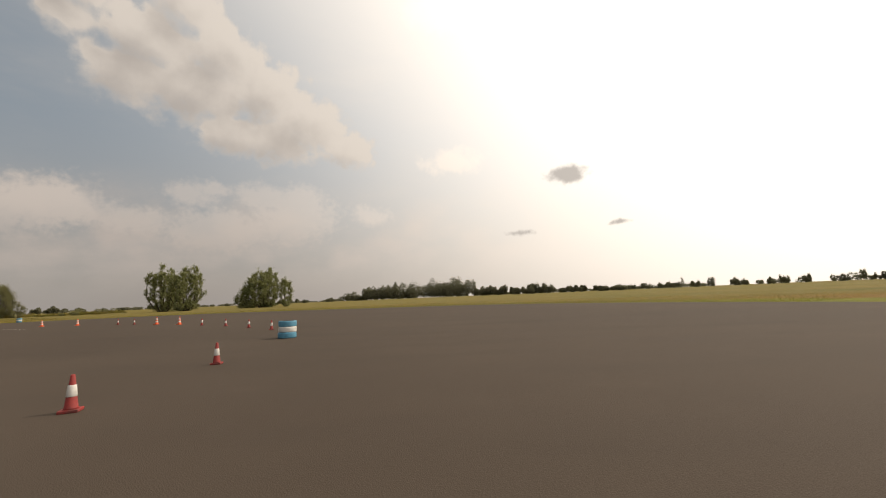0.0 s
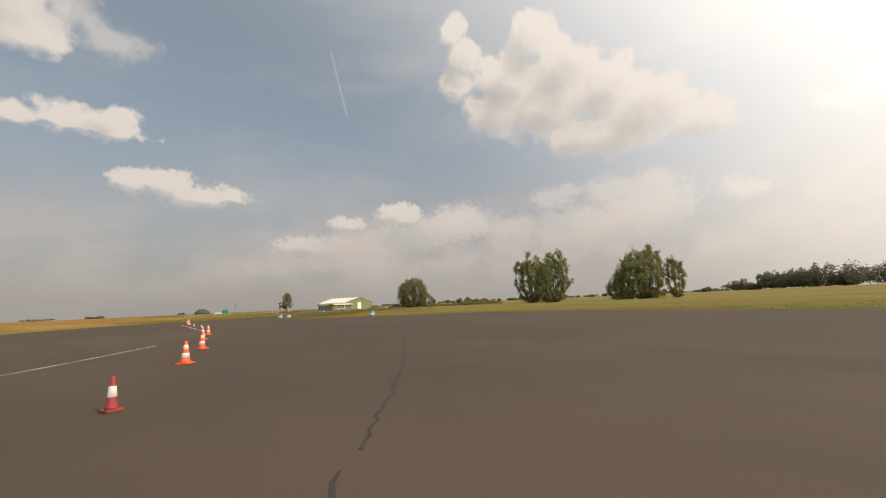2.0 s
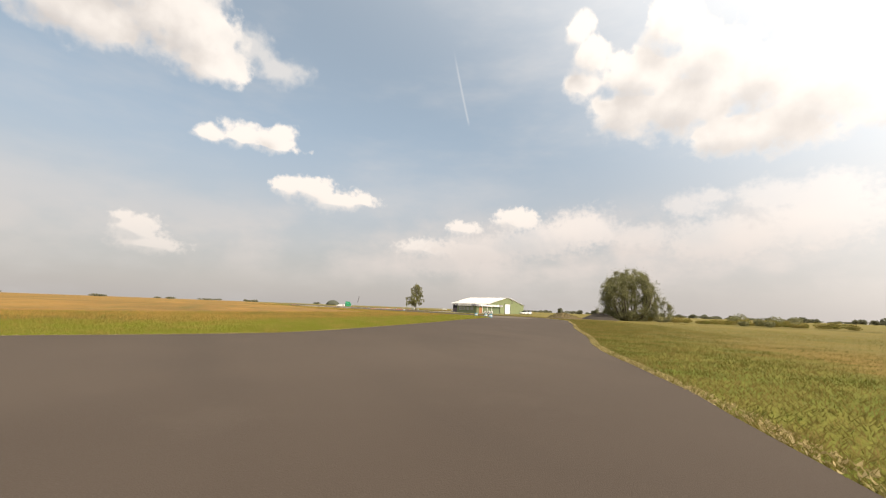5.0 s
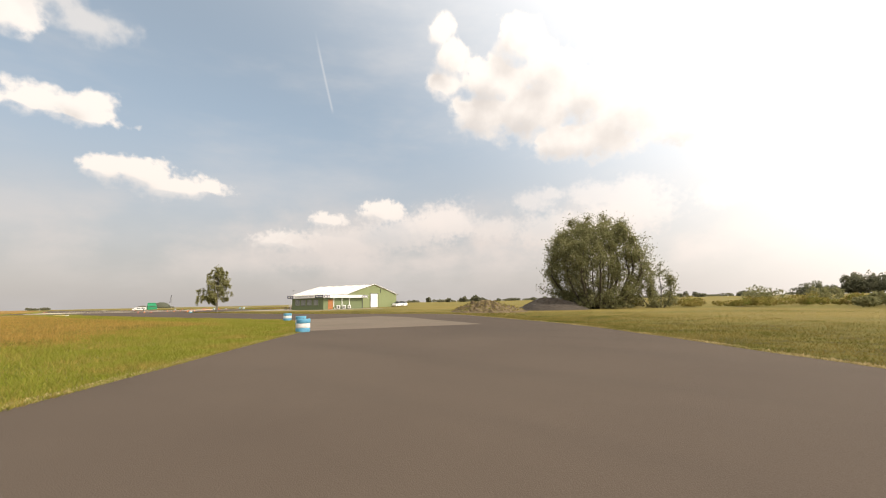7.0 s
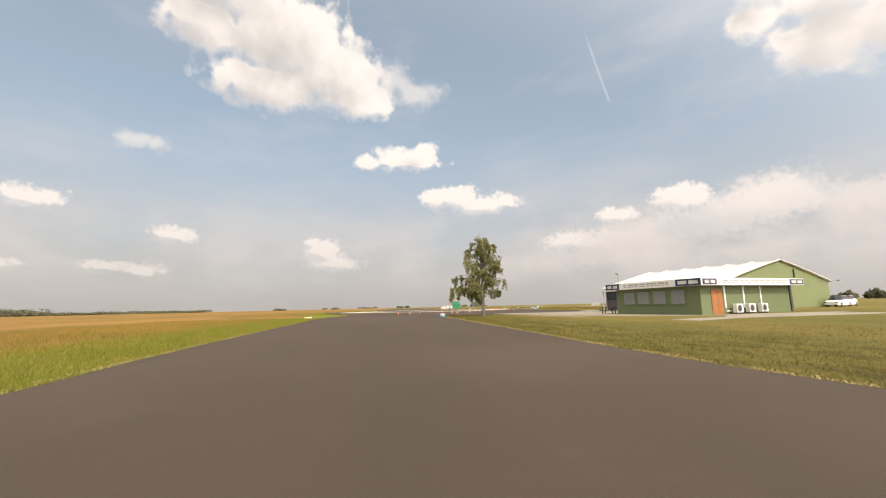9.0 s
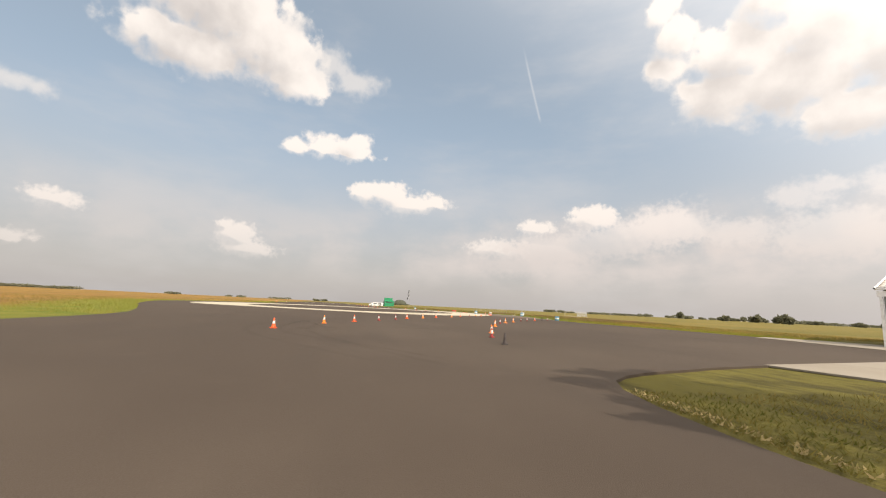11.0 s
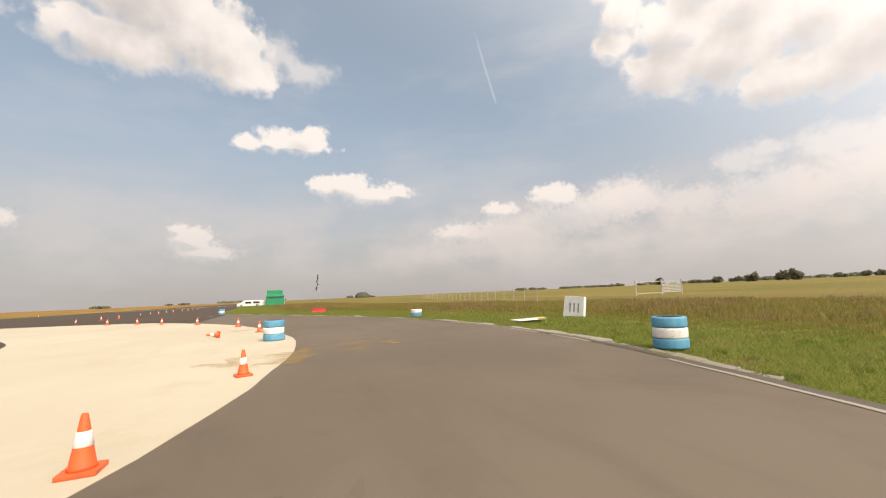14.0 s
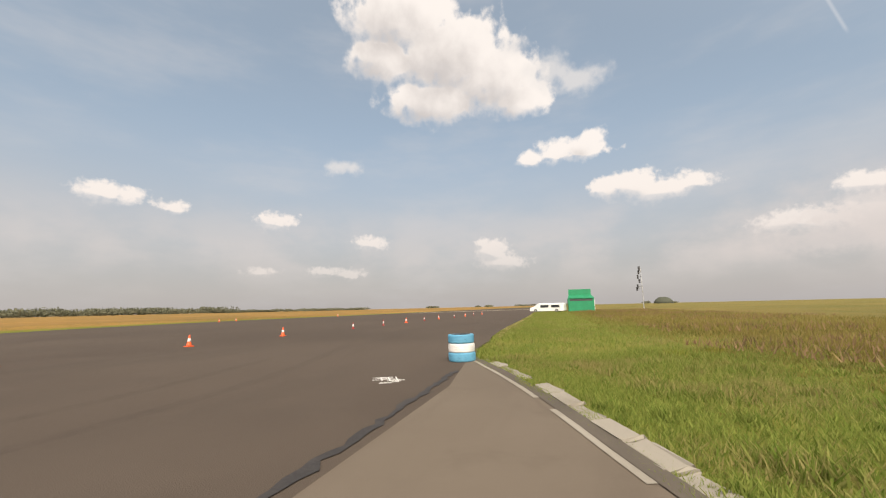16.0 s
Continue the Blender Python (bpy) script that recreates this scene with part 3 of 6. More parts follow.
bend_fine += sorted(inner, key=lambda q: q.x) + [Vector((-285.5, 139.2, 0)), Vector((-281.3, 141.2, 0)), Vector((-277.7, 142.0, 0))]
sheet("bend_concrete", bend_fine, 0.006, 0.02, M_CONCRETE, "worn tan concrete bend with faint tyre marks and stains", "pavement", wobble=0.02)
sheet("white_ring", ring_out, 0.011, 0.02, M_WHITE, "sun-bleached cream surface sweeping round a dark asphalt island", "pavement", wobble=0.06)
sheet("asphalt_island", ring_in, 0.016, 0.02, M_ASPHALT, "dark asphalt island inside the cream surface", "pavement", wobble=0.06)
sheet("yard_slab", [Vector((*q, 0)) for q in [(-229.3, 121.6), (-210, 124), (-193.6, 126.2), (-196, 131.5), (-197, 150), (-203, 150.5),
      (-203, 134), (-215, 131), (-216, 134.5), (-221, 136.7), (-231, 137.0)]], 0.007, 0.05, M_SLAB, "pale concrete yard in front of the clubhouse", "pavement", wobble=0.08)
sheet("hall_pavement", [Vector((*q, 0)) for q in [(-230, 137.2), (-243.2, 141.2), (-244.2, 143.8), (-239, 146.5), (-212, 139)]], 0.03, 0.08, M_SLAB,
      "pale concrete pavement along the hall front", "pavement", wobble=0.03)
FAR_STRIP = [(-424, 102.5), (-440, 111), (-468, 128.5), (-500, 130.2), (-500, 131.4), (-466, 130.2), (-438, 112.6), (-424, 104)]
sheet("far_strip", [Vector((*q, 0)) for q in FAR_STRIP], 0.012, 0.02, M_WHITE, "cream strip at the far end of the asphalt", "pavement")

# ---------------------------------------------------------------- the ground sheet
edge_pts = np.array([(q.x, q.y) for q in outline_fine])


def edge_distance(pts):
    lo, hi = pts.min(0) - 40.0, pts.max(0) + 40.0
    near = edge_pts[((edge_pts > lo) & (edge_pts < hi)).all(1)]
    near = near if len(near) else edge_pts
    d = np.full(len(pts), 1e12)
    for ex, ey in near:
        d = np.minimum(d, (pts[:, 0] - ex) ** 2 + (pts[:, 1] - ey) ** 2)
    return np.sqrt(d)


def on_asphalt(pts):
    x, y = pts[:, 0], pts[:, 1]
    inside = np.zeros(len(pts), bool)
    x_low, y_low, y_high = x.min(), y.min(), y.max()
    for (x0, y0), (x1, y1) in zip(edge_pts, np.roll(edge_pts, -1, axis=0)):
        if y0 != y1 and max(x0, x1) > x_low and max(y0, y1) >= y_low and min(y0, y1) <= y_high:
            inside ^= ((y0 > y) != (y1 > y)) & (x < (x1 - x0) * (y - y0) / (y1 - y0) + x0)
    return inside


lattice = np.random.default_rng(99).uniform(-1, 1, (256, 256))


def lumps(x, y):
    """Smooth noise between -1 and 1 for many places at once."""
    i, j = np.floor(x).astype(int), np.floor(y).astype(int)
    f, g = x - i, y - j
    f, g = f * f * (3 - 2 * f), g * g * (3 - 2 * g)
    i, j = i % 256, j % 256
    k, m = (i + 1) % 256, (j + 1) % 256
    return (lattice[i, j] * (1 - f) + lattice[k, j] * f) * (1 - g) + (lattice[i, m] * (1 - f) + lattice[k, m] * f) * g


def build_ground():
    far = [100, 130, 180, 260, 380, 560, 850, 1300, 2000, 3000, 4400]
    xs = [-480 - d for d in reversed(far)] + list(np.arange(-480, 70.1, 3.0)) + [66 + d for d in far]
    ys = [-30 - d for d in reversed(far)] + list(np.arange(-30, 220.1, 3.0)) + [217 + d for d in far]
    gx, gy = np.meshgrid(xs, ys, indexing="ij")
    pts = np.stack([gx.ravel(), gy.ravel()], 1)
    d = edge_distance(pts)
    inside = on_asphalt(pts)
    z = np.full(len(pts), -0.045)
    z += np.where(~inside, 0.05 * np.clip((d - 3.0) / 8.0, 0.0, 1.0) * (0.5 + 0.8 * lumps(pts[:, 0] * 0.05, pts[:, 1] * 0.05)), 0.0)
    z[inside | (d < 2.9)] = -0.06
    nx, ny = len(xs), len(ys)
    faces = [(i * ny + j, (i + 1) * ny + j, (i + 1) * ny + j + 1, i * ny + j + 1) for i in range(nx - 1) for j in range(ny - 1)]
    ob = raw("ground", [(p[0], p[1], h) for p, h in zip(pts, z)], faces, M_GROUND, smooth=True)
    a = ob.data.attributes.new("verge", "FLOAT", "POINT")
    a.data.foreach_set("value", np.clip(1.1 - d / 11.0, 0.0, 1.0).astype(np.float32))
    tagged(ob, "flat airfield meadow, green along the asphalt and dry brown beyond", "ground", kind="structure")


build_ground()


def blades(name, pts, heights, width, lean, mat, label, base=-0.05):
    """Many thin upright leaves, one triangle each."""
    n = len(pts)
    rng = np.random.default_rng(len(name) * 7 + n)
    a = rng.uniform(0, 2 * np.pi, n)
    w = width * rng.uniform(0.6, 1.3, n)
    dx, dy = np.cos(a) * w / 2, np.sin(a) * w / 2
    b = rng.uniform(0, 2 * np.pi, n)
    tilt = lean * rng.uniform(0.2, 1.0, n) * heights
    v = np.zeros((n, 3, 3))
    v[:, 0] = np.stack([pts[:, 0] - dx, pts[:, 1] - dy, np.full(n, base)], 1)
    v[:, 1] = np.stack([pts[:, 0] + dx, pts[:, 1] + dy, np.full(n, base)], 1)
    v[:, 2] = np.stack([pts[:, 0] + np.cos(b) * tilt, pts[:, 1] + np.sin(b) * tilt, base + heights], 1)
    me = bpy.data.meshes.new(name)
    me.vertices.add(3 * n), me.loops.add(3 * n), me.polygons.add(n)
    me.vertices.foreach_set("co", v.astype(np.float32).ravel())
    me.loops.foreach_set("vertex_index", np.arange(3 * n, dtype=np.int32))
    me.polygons.foreach_set("loop_start", np.arange(0, 3 * n, 3, dtype=np.int32))
    me.update()
    me.materials.append(mat)
    return tagged(new(name, me), label, "grass", kind="stuff")


def along(edge, near, far, count, seed, power=1.0):
    """Random places beside an edge of the plan, between two distances from it, off the asphalt."""
    rng = np.random.default_rng(seed)
    e = np.array([(q.x, q.y) for q in curve_through([(*p, 0.0) for p in edge], 5)])
    seg = np.sqrt((np.diff(e, axis=0) ** 2).sum(1))
    k = rng.choice(len(seg), size=count * 2, p=seg / seg.sum())
    t = rng.random(count * 2)[:, None]
    at = e[k] * (1 - t) + e[k + 1] * t
    nrm = np.stack([-(e[k + 1] - e[k])[:, 1], (e[k + 1] - e[k])[:, 0]], 1) / seg[k][:, None]
    off = near + (far - near) * rng.random(count * 2) ** power
    pts = at - nrm * off[:, None]
    return pts[~on_asphalt(pts)]


def grass_strip(edge, green, dry, seed, low, tall, straw=True, wide=7.0, seeds=0, mat=None, fine=0.022, dry_mat=None, dry_share=0.45):
    """Grass beside an edge: low near it, tall meadow from wide metres on."""
    rng = np.random.default_rng(seed)
    p = along(edge, 0.0, wide * 1.1, green, seed, 1.5)
    d = edge_distance(p)
    lump = 0.5 + np.maximum(0.0, 0.5 + 0.7 * lumps(p[:, 0] * 0.8, p[:, 1] * 0.8) + 0.3 * lumps(p[:, 0] * 2.1, p[:, 1] * 2.1))
    blades("verge_grass", p, low * (0.35 + 0.65 * np.clip(d / 3.0, 0, 1) * rng.random(len(p))) * lump + 0.045, fine, 1.6 if mat == M_MIX else 1.2, mat or M_BLADE,
           "green grass and weeds along the edge of the asphalt")
    p = along(edge, wide * 0.75, wide * 0.75 + 16.0, dry, seed + 1, 1.5)
    grow = np.clip((edge_distance(p) - wide * 0.75) / 3.0, 0.15, 1.0)
    h = tall * (0.35 + 0.65 * rng.random(len(p))) * grow + 0.04
    half = rng.random(len(p)) + 0.35 * lumps(p[:, 0] * 0.3, p[:, 1] * 0.3) < dry_share
    blades("meadow_grass", p[half], h[half], 0.024, 0.9, dry_mat or M_DRY, "tall dry meadow grass, tan and brown")
    blades("meadow_grass", p[~half], h[~half] * 0.8, 0.024, 0.9, M_MIX, "green grass mixed into the dry meadow")
    if seeds:
        p = along(edge, wide * 0.9, wide * 0.9 + 15.0, seeds, seed + 2, 1.0)
        keep = lumps(p[:, 0] * 0.2, p[:, 1] * 0.2) + 0.5 * lumps(p[:, 0] * 0.9, p[:, 1] * 0.9) > 0.0
        p = p[keep]
        h = tall * (0.25 + 0.4 * rng.random(len(p)))
        blades("weed_stems", p, h, 0.04, 0.8, M_SEED, "brown seeding weeds in the meadow", base=0.14)
    if straw:
        p = along(edge, 0.0, 0.3, green // 18, seed + 3)
        blades("straw_edge", p, 0.02 + 0.035 * rng.random(len(p)), 0.05, 1.5, M_STRAW, "dead straw lying along the asphalt edge", base=-0.02)


grass_strip(SOUTH_EDGE[9:20], 190000, 90000, 11, 0.13, 0.26, fine=0.014, wide=9.0, dry_share=0.6)
grass_strip(SOUTH_EDGE[0:10], 70000, 50000, 12, 0.11, 0.28, fine=0.016, wide=6.0, dry_share=0.7)
grass_strip(NORTH_EDGE[12:24], 80000, 14000, 13, 0.06, 0.14, wide=10.0, mat=M_MIX, dry_mat=M_OLIVE)
grass_strip(NORTH_EDGE[23:35], 50000, 6000, 14, 0.055, 0.09, wide=12.0, mat=M_MIX, dry_mat=M_OLIVE)
grass_strip(NORTH_EDGE[3:13], 12000, 10000, 15, 0.10, 0.22)
grass_strip(BEND_EDGE, 210000, 70000, 16, 0.062, 0.34, fine=0.012, straw=False, wide=6.0, mat=M_LAWN, seeds=14000, dry_mat=M_OLIVE, dry_share=0.5)
def weed_clumps(edge, clumps, leaves, near, far, seed, mat, label):
    """Broad-leaved weeds in low rounded tufts beside an edge."""
    rng = np.random.default_rng(seed)
    c = along(edge, near, far, clumps, seed, 1.2)[:clumps]
    size = rng.uniform(0.08, 0.34, len(c)) * rng.uniform(0.5, 1.0, len(c))
    k = rng.integers(0, len(c), leaves)
    turn, out = rng.uniform(0, 2 * np.pi, leaves), np.sqrt(rng.random(leaves))
    p = c[k] + np.stack([np.cos(turn) * out, np.sin(turn) * out], 1) * size[k][:, None]
    h = 0.05 + size[k] * 0.5 * np.sqrt(np.maximum(0.0, 1.05 - out * out)) * rng.uniform(0.5, 1.0, leaves)
    keep = ~on_asphalt(p)
    blades("weed_clumps", p[keep], h[keep], 0.03, 1.0, mat, label)


weed_clumps(BEND_EDGE, 420, 52000, 0.3, 7.0, 31, M_LAWN, "leafy green weed tufts in the grass by the kerb")
weed_clumps(BEND_EDGE, 260, 30000, 4.5, 13.0, 32, M_BLADE, "leafy weed tufts where the mown grass meets the meadow")
grass_strip(WEST_EDGE[0:4], 50000, 26000, 17, 0.09, 0.36, fine=0.018, wide=7.0, mat=M_LAWN, seeds=6000, dry_mat=M_OLIVE)
grass_strip(BEND_EDGE[-4:] + WEST_EDGE[:2], 20000, 16000, 20, 0.10, 0.30, fine=0.018, straw=False, wide=8.0, mat=M_LAWN, dry_mat=M_OLIVE)
grass_strip(YARD_EDGE[3:] + BEND_EDGE[:1], 12000, 10000, 18, 0.10, 0.25, straw=False, wide=7.0)
grass_strip(WEST_EDGE[8:], 9000, 9000, 19, 0.10, 0.25, straw=False)


# ---------------------------------------------------------------- trees
def leaf_mesh(name, centres, size, mat, parent, seed, droop=0.0):
    """A crown of small folded leaves round the given places."""
    rng = np.random.default_rng(seed)
    n = len(centres)
    c = np.asarray(centres)
    u = rng.normal(size=(n, 3))
    u[:, 2] = u[:, 2] * (1.0 - droop) - droop * 1.2
    u /= np.linalg.norm(u, axis=1)[:, None]
    w = np.cross(u, rng.normal(size=(n, 3)))
    w /= np.linalg.norm(w, axis=1)[:, None]
    s = size * rng.uniform(0.6, 1.35, (n, 1))
    v = np.stack([c - u * s, c + w * s * 0.45, c + u * s, c - w * s * 0.45], 1).reshape(-1, 3)
    me = bpy.data.meshes.new(name)
    me.vertices.add(4 * n), me.loops.add(4 * n), me.polygons.add(n)
    me.vertices.foreach_set("co", v.astype(np.float32).ravel())
    me.loops.foreach_set("vertex_index", np.arange(4 * n, dtype=np.int32))
    me.polygons.foreach_set("loop_start", np.arange(0, 4 * n, 4, dtype=np.int32))
    me.update()
    me.materials.append(mat)
    ob = new(name, me)
    ob.parent = parent
    return ob


def weeping_birch(x, y, height, half, leaves, leaf_size, label, seed):
    """A single white-barked stem, limbs that rise and arch over, and curtains of thin twigs hanging from them."""
    r = random.Random(seed)
    t = thing("tree", pose(x, y, -0.05, 0, 0, r.uniform(0, 360)), label, "tree")
    verts, faces, twigs = [], [], []
    stem = [Vector((r.uniform(-1, 1) * 0.012 * height * min(1, i / 4), r.uniform(-1, 1) * 0.012 * height * min(1, i / 4), height * 0.97 * i / 10)) for i in range(11)]
    tube(verts, faces, stem, [0.021 * height * (1 - 0.95 * i / 10) for i in range(11)], 8)
    limbs = 46
    for j in range(limbs):
        s = 0.17 + 0.80 * (j + r.random()) / limbs
        i = min(int(s * 10), 9)
        root = stem[i].lerp(stem[i + 1], s * 10 - i)
        wide = half * (1.0 - ((s - 0.17) / 0.83)) ** 0.62 * r.uniform(0.55, 1.12) + 0.12
        a = 2.399963 * j + r.uniform(-0.5, 0.5)
        side = Vector((math.cos(a), math.sin(a), 0.0))
        lift = wide * r.uniform(0.35, 0.75)
        limb = [root + side * wide * f + Vector((0, 0, lift * math.sin(math.pi * 0.72 * f))) + Vector((r.uniform(-1, 1), r.uniform(-1, 1), 0)) * 0.05 * wide * f
                for f in (0.0, 0.2, 0.4, 0.6, 0.8, 1.0)]
        thick = 0.0065 * height * (1.1 - s)
        tube(verts, faces, limb, [thick * (1 - 0.85 * q / 5) for q in range(6)], 5)
        lush = r.uniform(0.35, 1.4)
        for q in range(max(4, int(9 * wide / half + 3))):
            f = 0.22 + 0.78 * r.random()
            g = min(int(f * 5), 4)
            at = limb[g].lerp(limb[g + 1], f * 5 - g)
            drop = min(r.uniform(0.45, 1.75) * (0.45 + 0.55 * wide / half), max(0.25, at.z - r.uniform(0.12, 0.2) * height))
            tip = at + Vector((r.uniform(-0.22, 0.22), r.uniform(-0.22, 0.22), 0.0)) + side * 0.15 * r.random() - Vector((0, 0, drop))
            bend = at + side * 0.14 + Vector((0, 0, -0.25 * drop))
            tube(verts, faces, [at, bend, tip], [0.011, 0.008, 0.004], 3)
            twigs.append((bend, tip, drop * lush))
        twigs.append((limb[2], limb[5], 0.5 * wide * lush))
    twigs.append((stem[8], stem[10] + Vector((0, 0, 0.2)), 0.8))
    raw("trunk", verts, faces, M_BIRCHBARK, t, smooth=True)
    rng = np.random.default_rng(seed)
    w = np.array([g[2] for g in twigs])
    k = rng.choice(len(twigs), size=leaves, p=w / w.sum())
    a, b = np.array([tuple(g[0]) for g in twigs])[k], np.array([tuple(g[1]) for g in twigs])[k]
    c = a + (b - a) * rng.uniform(-0.15, 1.05, (leaves, 1)) + rng.normal(size=(leaves, 3)) * np.array([0.10, 0.10, 0.08])
    leaf_mesh("crown", c, leaf_size, M_BIRCHLEAF, t, seed, 0.4)
    return t


def stem_tree(x, y, height, half, profile, stems, leaves, leaf_size, leaf_mat, bark, label, seed, spray=0.2, lean=0.0):
    """A tree that forks at the ground: a fan of steep stems, each clothed in twigs and leaves from low down.
    profile: the crown's relative half width at even steps of its height; lean: metres that the top bends over."""
    r = random.Random(seed)
    t = thing("tree", pose(x, y, -0.05, 0, 0, r.uniform(0, 360)), label, "tree")
    verts, faces, twigs = [], [], []

    def wide(u):
        u = min(max(u, 0.0), 0.999) * (len(profile) - 1)
        return half * (profile[int(u)] + (profile[int(u) + 1] - profile[int(u)]) * (u - int(u)))
    for k in range(stems):
        a = 2.399963 * k + r.uniform(-0.3, 0.3)
        q = math.sqrt((k + 0.3) / stems) * 0.86
        top = height * (1.0 - 0.30 * q * q) * r.uniform(0.74, 1.0)
        side = Vector((math.cos(a), math.sin(a), 0.0))
        pts = []
        for i in range(10):
            u = i / 9
            bend = Vector((lean * u * u, 0.0, 0.0))
            pts.append(side * (0.05 * half + 0.22 * half * q * (1.0 - u) + q * min(wide(0.52), wide(u * top / height) * 1.1) * min(1.0, u / 0.45) ** 0.6) + bend
                       + Vector((r.uniform(-1, 1), r.uniform(-1, 1), 0.0)) * 0.028 * height * u + Vector((0, 0, top * u)))
        thick = height * r.uniform(0.009, 0.015)
        tube(verts, faces, pts, [thick * (1 - 0.92 * i / 9) for i in range(10)], 6)
        for n in range(26):
            u = 0.05 + 0.95 * (n + r.random()) / 26
            i = min(int(u * 9), 8)
            root = pts[i].lerp(pts[i + 1], u * 9 - i)
            b = a + r.gauss(0.0, 1.1) if q > 0.35 else r.uniform(0, 2 * math.pi)
            if r.random() < 0.22:
                continue
            length = half * r.uniform(0.15, 0.5) * (1.15 - 0.5 * u)
            tip = root + Vector((math.cos(b), math.sin(b), r.uniform(-0.5, 0.6) if u < 0.25 else r.uniform(0.3, 1.7))).normalized() * length
            far = math.hypot(tip.x - lean * u * u, tip.y)
            room = wide(tip.z / height) * r.uniform(0.7, 1.3)
            if far > room > 0.05:
                tip.x, tip.y = tip.x * room / far, tip.y * room / far
            tube(verts, faces, [root, root.lerp(tip, 0.55) - Vector((0, 0, 0.05 * length)), tip], [thick * 0.3 * (1.1 - u), thick * 0.16 * (1.1 - u), 0.004], 4)
            twigs.append((root, tip, 0.15 + 1.6 * r.random() ** 2))
        twigs.append((pts[6], pts[9], 1.0))
    raw("trunk", verts, faces, bark, t, smooth=True)
    rng = np.random.default_rng(seed)
    w = np.array([g[2] for g in twigs])
    k = rng.choice(len(twigs), size=leaves, p=w / w.sum())
    a, b = np.array([tuple(g[0]) for g in twigs])[k], np.array([tuple(g[1]) for g in twigs])[k]
    knot = rng.integers(0, 5, leaves)
    along_twig = np.random.default_rng(seed + 1).uniform(0.1, 1.15, (len(twigs), 5))[k, knot][:, None]
    c = a + (b - a) * along_twig + rng.normal(size=(leaves, 3)) * spray * rng.uniform(0.5, 1.4, (leaves, 1))
    c[:, 2] = np.maximum(c[:, 2], 0.12 + 0.3 * rng.random(leaves))
    leaf_mesh("crown", c, leaf_size, leaf_mat, t, seed)
    return t


UPRIGHT = (0.62, 0.78, 0.90, 0.98, 1.0, 0.97, 0.86, 0.66, 0.34)
BROAD = (0.72, 0.92, 1.0, 1.0, 0.92, 0.80, 0.66, 0.50, 0.24)
CLUMP = (0.92, 1.0, 1.0, 0.98, 0.92, 0.84, 0.72, 0.54, 0.26)
stem_tree(-145.1, 138.2, 12.2, 6.7, BROAD, 26, 76000, 0.115, M_LEAF, M_BARK, "broad many-stemmed willow with grey-green leaves beside soil heaps", 3, spray=0.32)
stem_tree(-138.6, 140.4, 5.6, 2.4, CLUMP, 7, 6000, 0.105, M_LEAF, M_BARK, "small willow shoot beside a broad willow", 4, spray=0.22)
stem_tree(-98.2, 152.0, 17.6, 5.4, UPRIGHT, 15, 40000, 0.17, M_POPLAR, M_BARK, "tall upright poplar with pale leaves in dry grass", 5, spray=0.28)
stem_tree(-85.2, 143.0, 16.6, 5.4, UPRIGHT, 15, 40000, 0.17, M_POPLAR, M_BARK, "upright poplar with several stems beside another", 6, spray=0.28)
stem_tree(-60.4, 148.5, 14.8, 6.3, CLUMP, 18, 42000, 0.18, M_POPLAR, M_BARK, "large ragged poplar clump with several stems in dry grass", 8, spray=0.28, lean=0.8)
stem_tree(-66.4, 147.3, 9.4, 3.4, CLUMP, 9, 12000, 0.17, M_POPLAR, M_BARK, "low leaning poplar at the side of a larger clump", 17, spray=0.28, lean=-0.6)
stem_tree(-53.0, 150.0, 12.0, 2.9, UPRIGHT, 5, 9000, 0.17, M_POPLAR, M_BARK, "thin open poplar with bare lower stems", 19, spray=0.28)
weeping_birch(-219.3, 118.1, 10.1, 3.65, 27000, 0.11, "single weeping birch with hanging twigs beside the road", 12)


def shrubs(name, places, size, leaves, leaf_size, mat, label, seed):
    """Low or distant growth: ragged clumps of leaves in one mesh."""
    rng = np.random.default_rng(seed)
    out = []
    for x, y, w, h in places:
        lobes = max(3, int(w / size))
        for _ in range(lobes):
            cx, cy = x + rng.normal() * w * 0.28, y + rng.normal() * w * 0.28
            ch = h * rng.uniform(0.55, 1.0)
            n = max(12, int(leaves / (len(places) * lobes)))
            d = rng.normal(size=(n, 3))
            d /= np.linalg.norm(d, axis=1)[:, None]
            rad = rng.uniform(0.55, 1.0, (n, 1))
            out.append(np.array([cx, cy, ch * 0.55]) + d * rad * np.array([w * 0.26, w * 0.26, ch * 0.48]))
    c = np.concatenate(out)
    c[:, 2] = np.maximum(c[:, 2], 0.1)
    ob = leaf_mesh(name, c, leaf_size, mat, None, seed)
    return tagged(ob, label, "vegetation", kind="stuff")


def row(x0, y0, x1, y1, count, w, h, seed, jitter=6.0):
    r = random.Random(seed)
    return [(x0 + (x1 - x0) * (i + r.random()) / count + r.uniform(-jitter, jitter), y0 + (y1 - y0) * (i + r.random()) / count + r.uniform(-jitter, jitter),
             w * r.uniform(0.7, 1.3), h * r.uniform(0.7, 1.15)) for i in range(count)]


shrubs("scrub", row(-139, 142, -112, 150, 26, 2.6, 1.35, 4, 3.0), 0.7, 16000, 0.11, M_OLIVE, "low brown-green scrub and weeds behind the willow", 21)
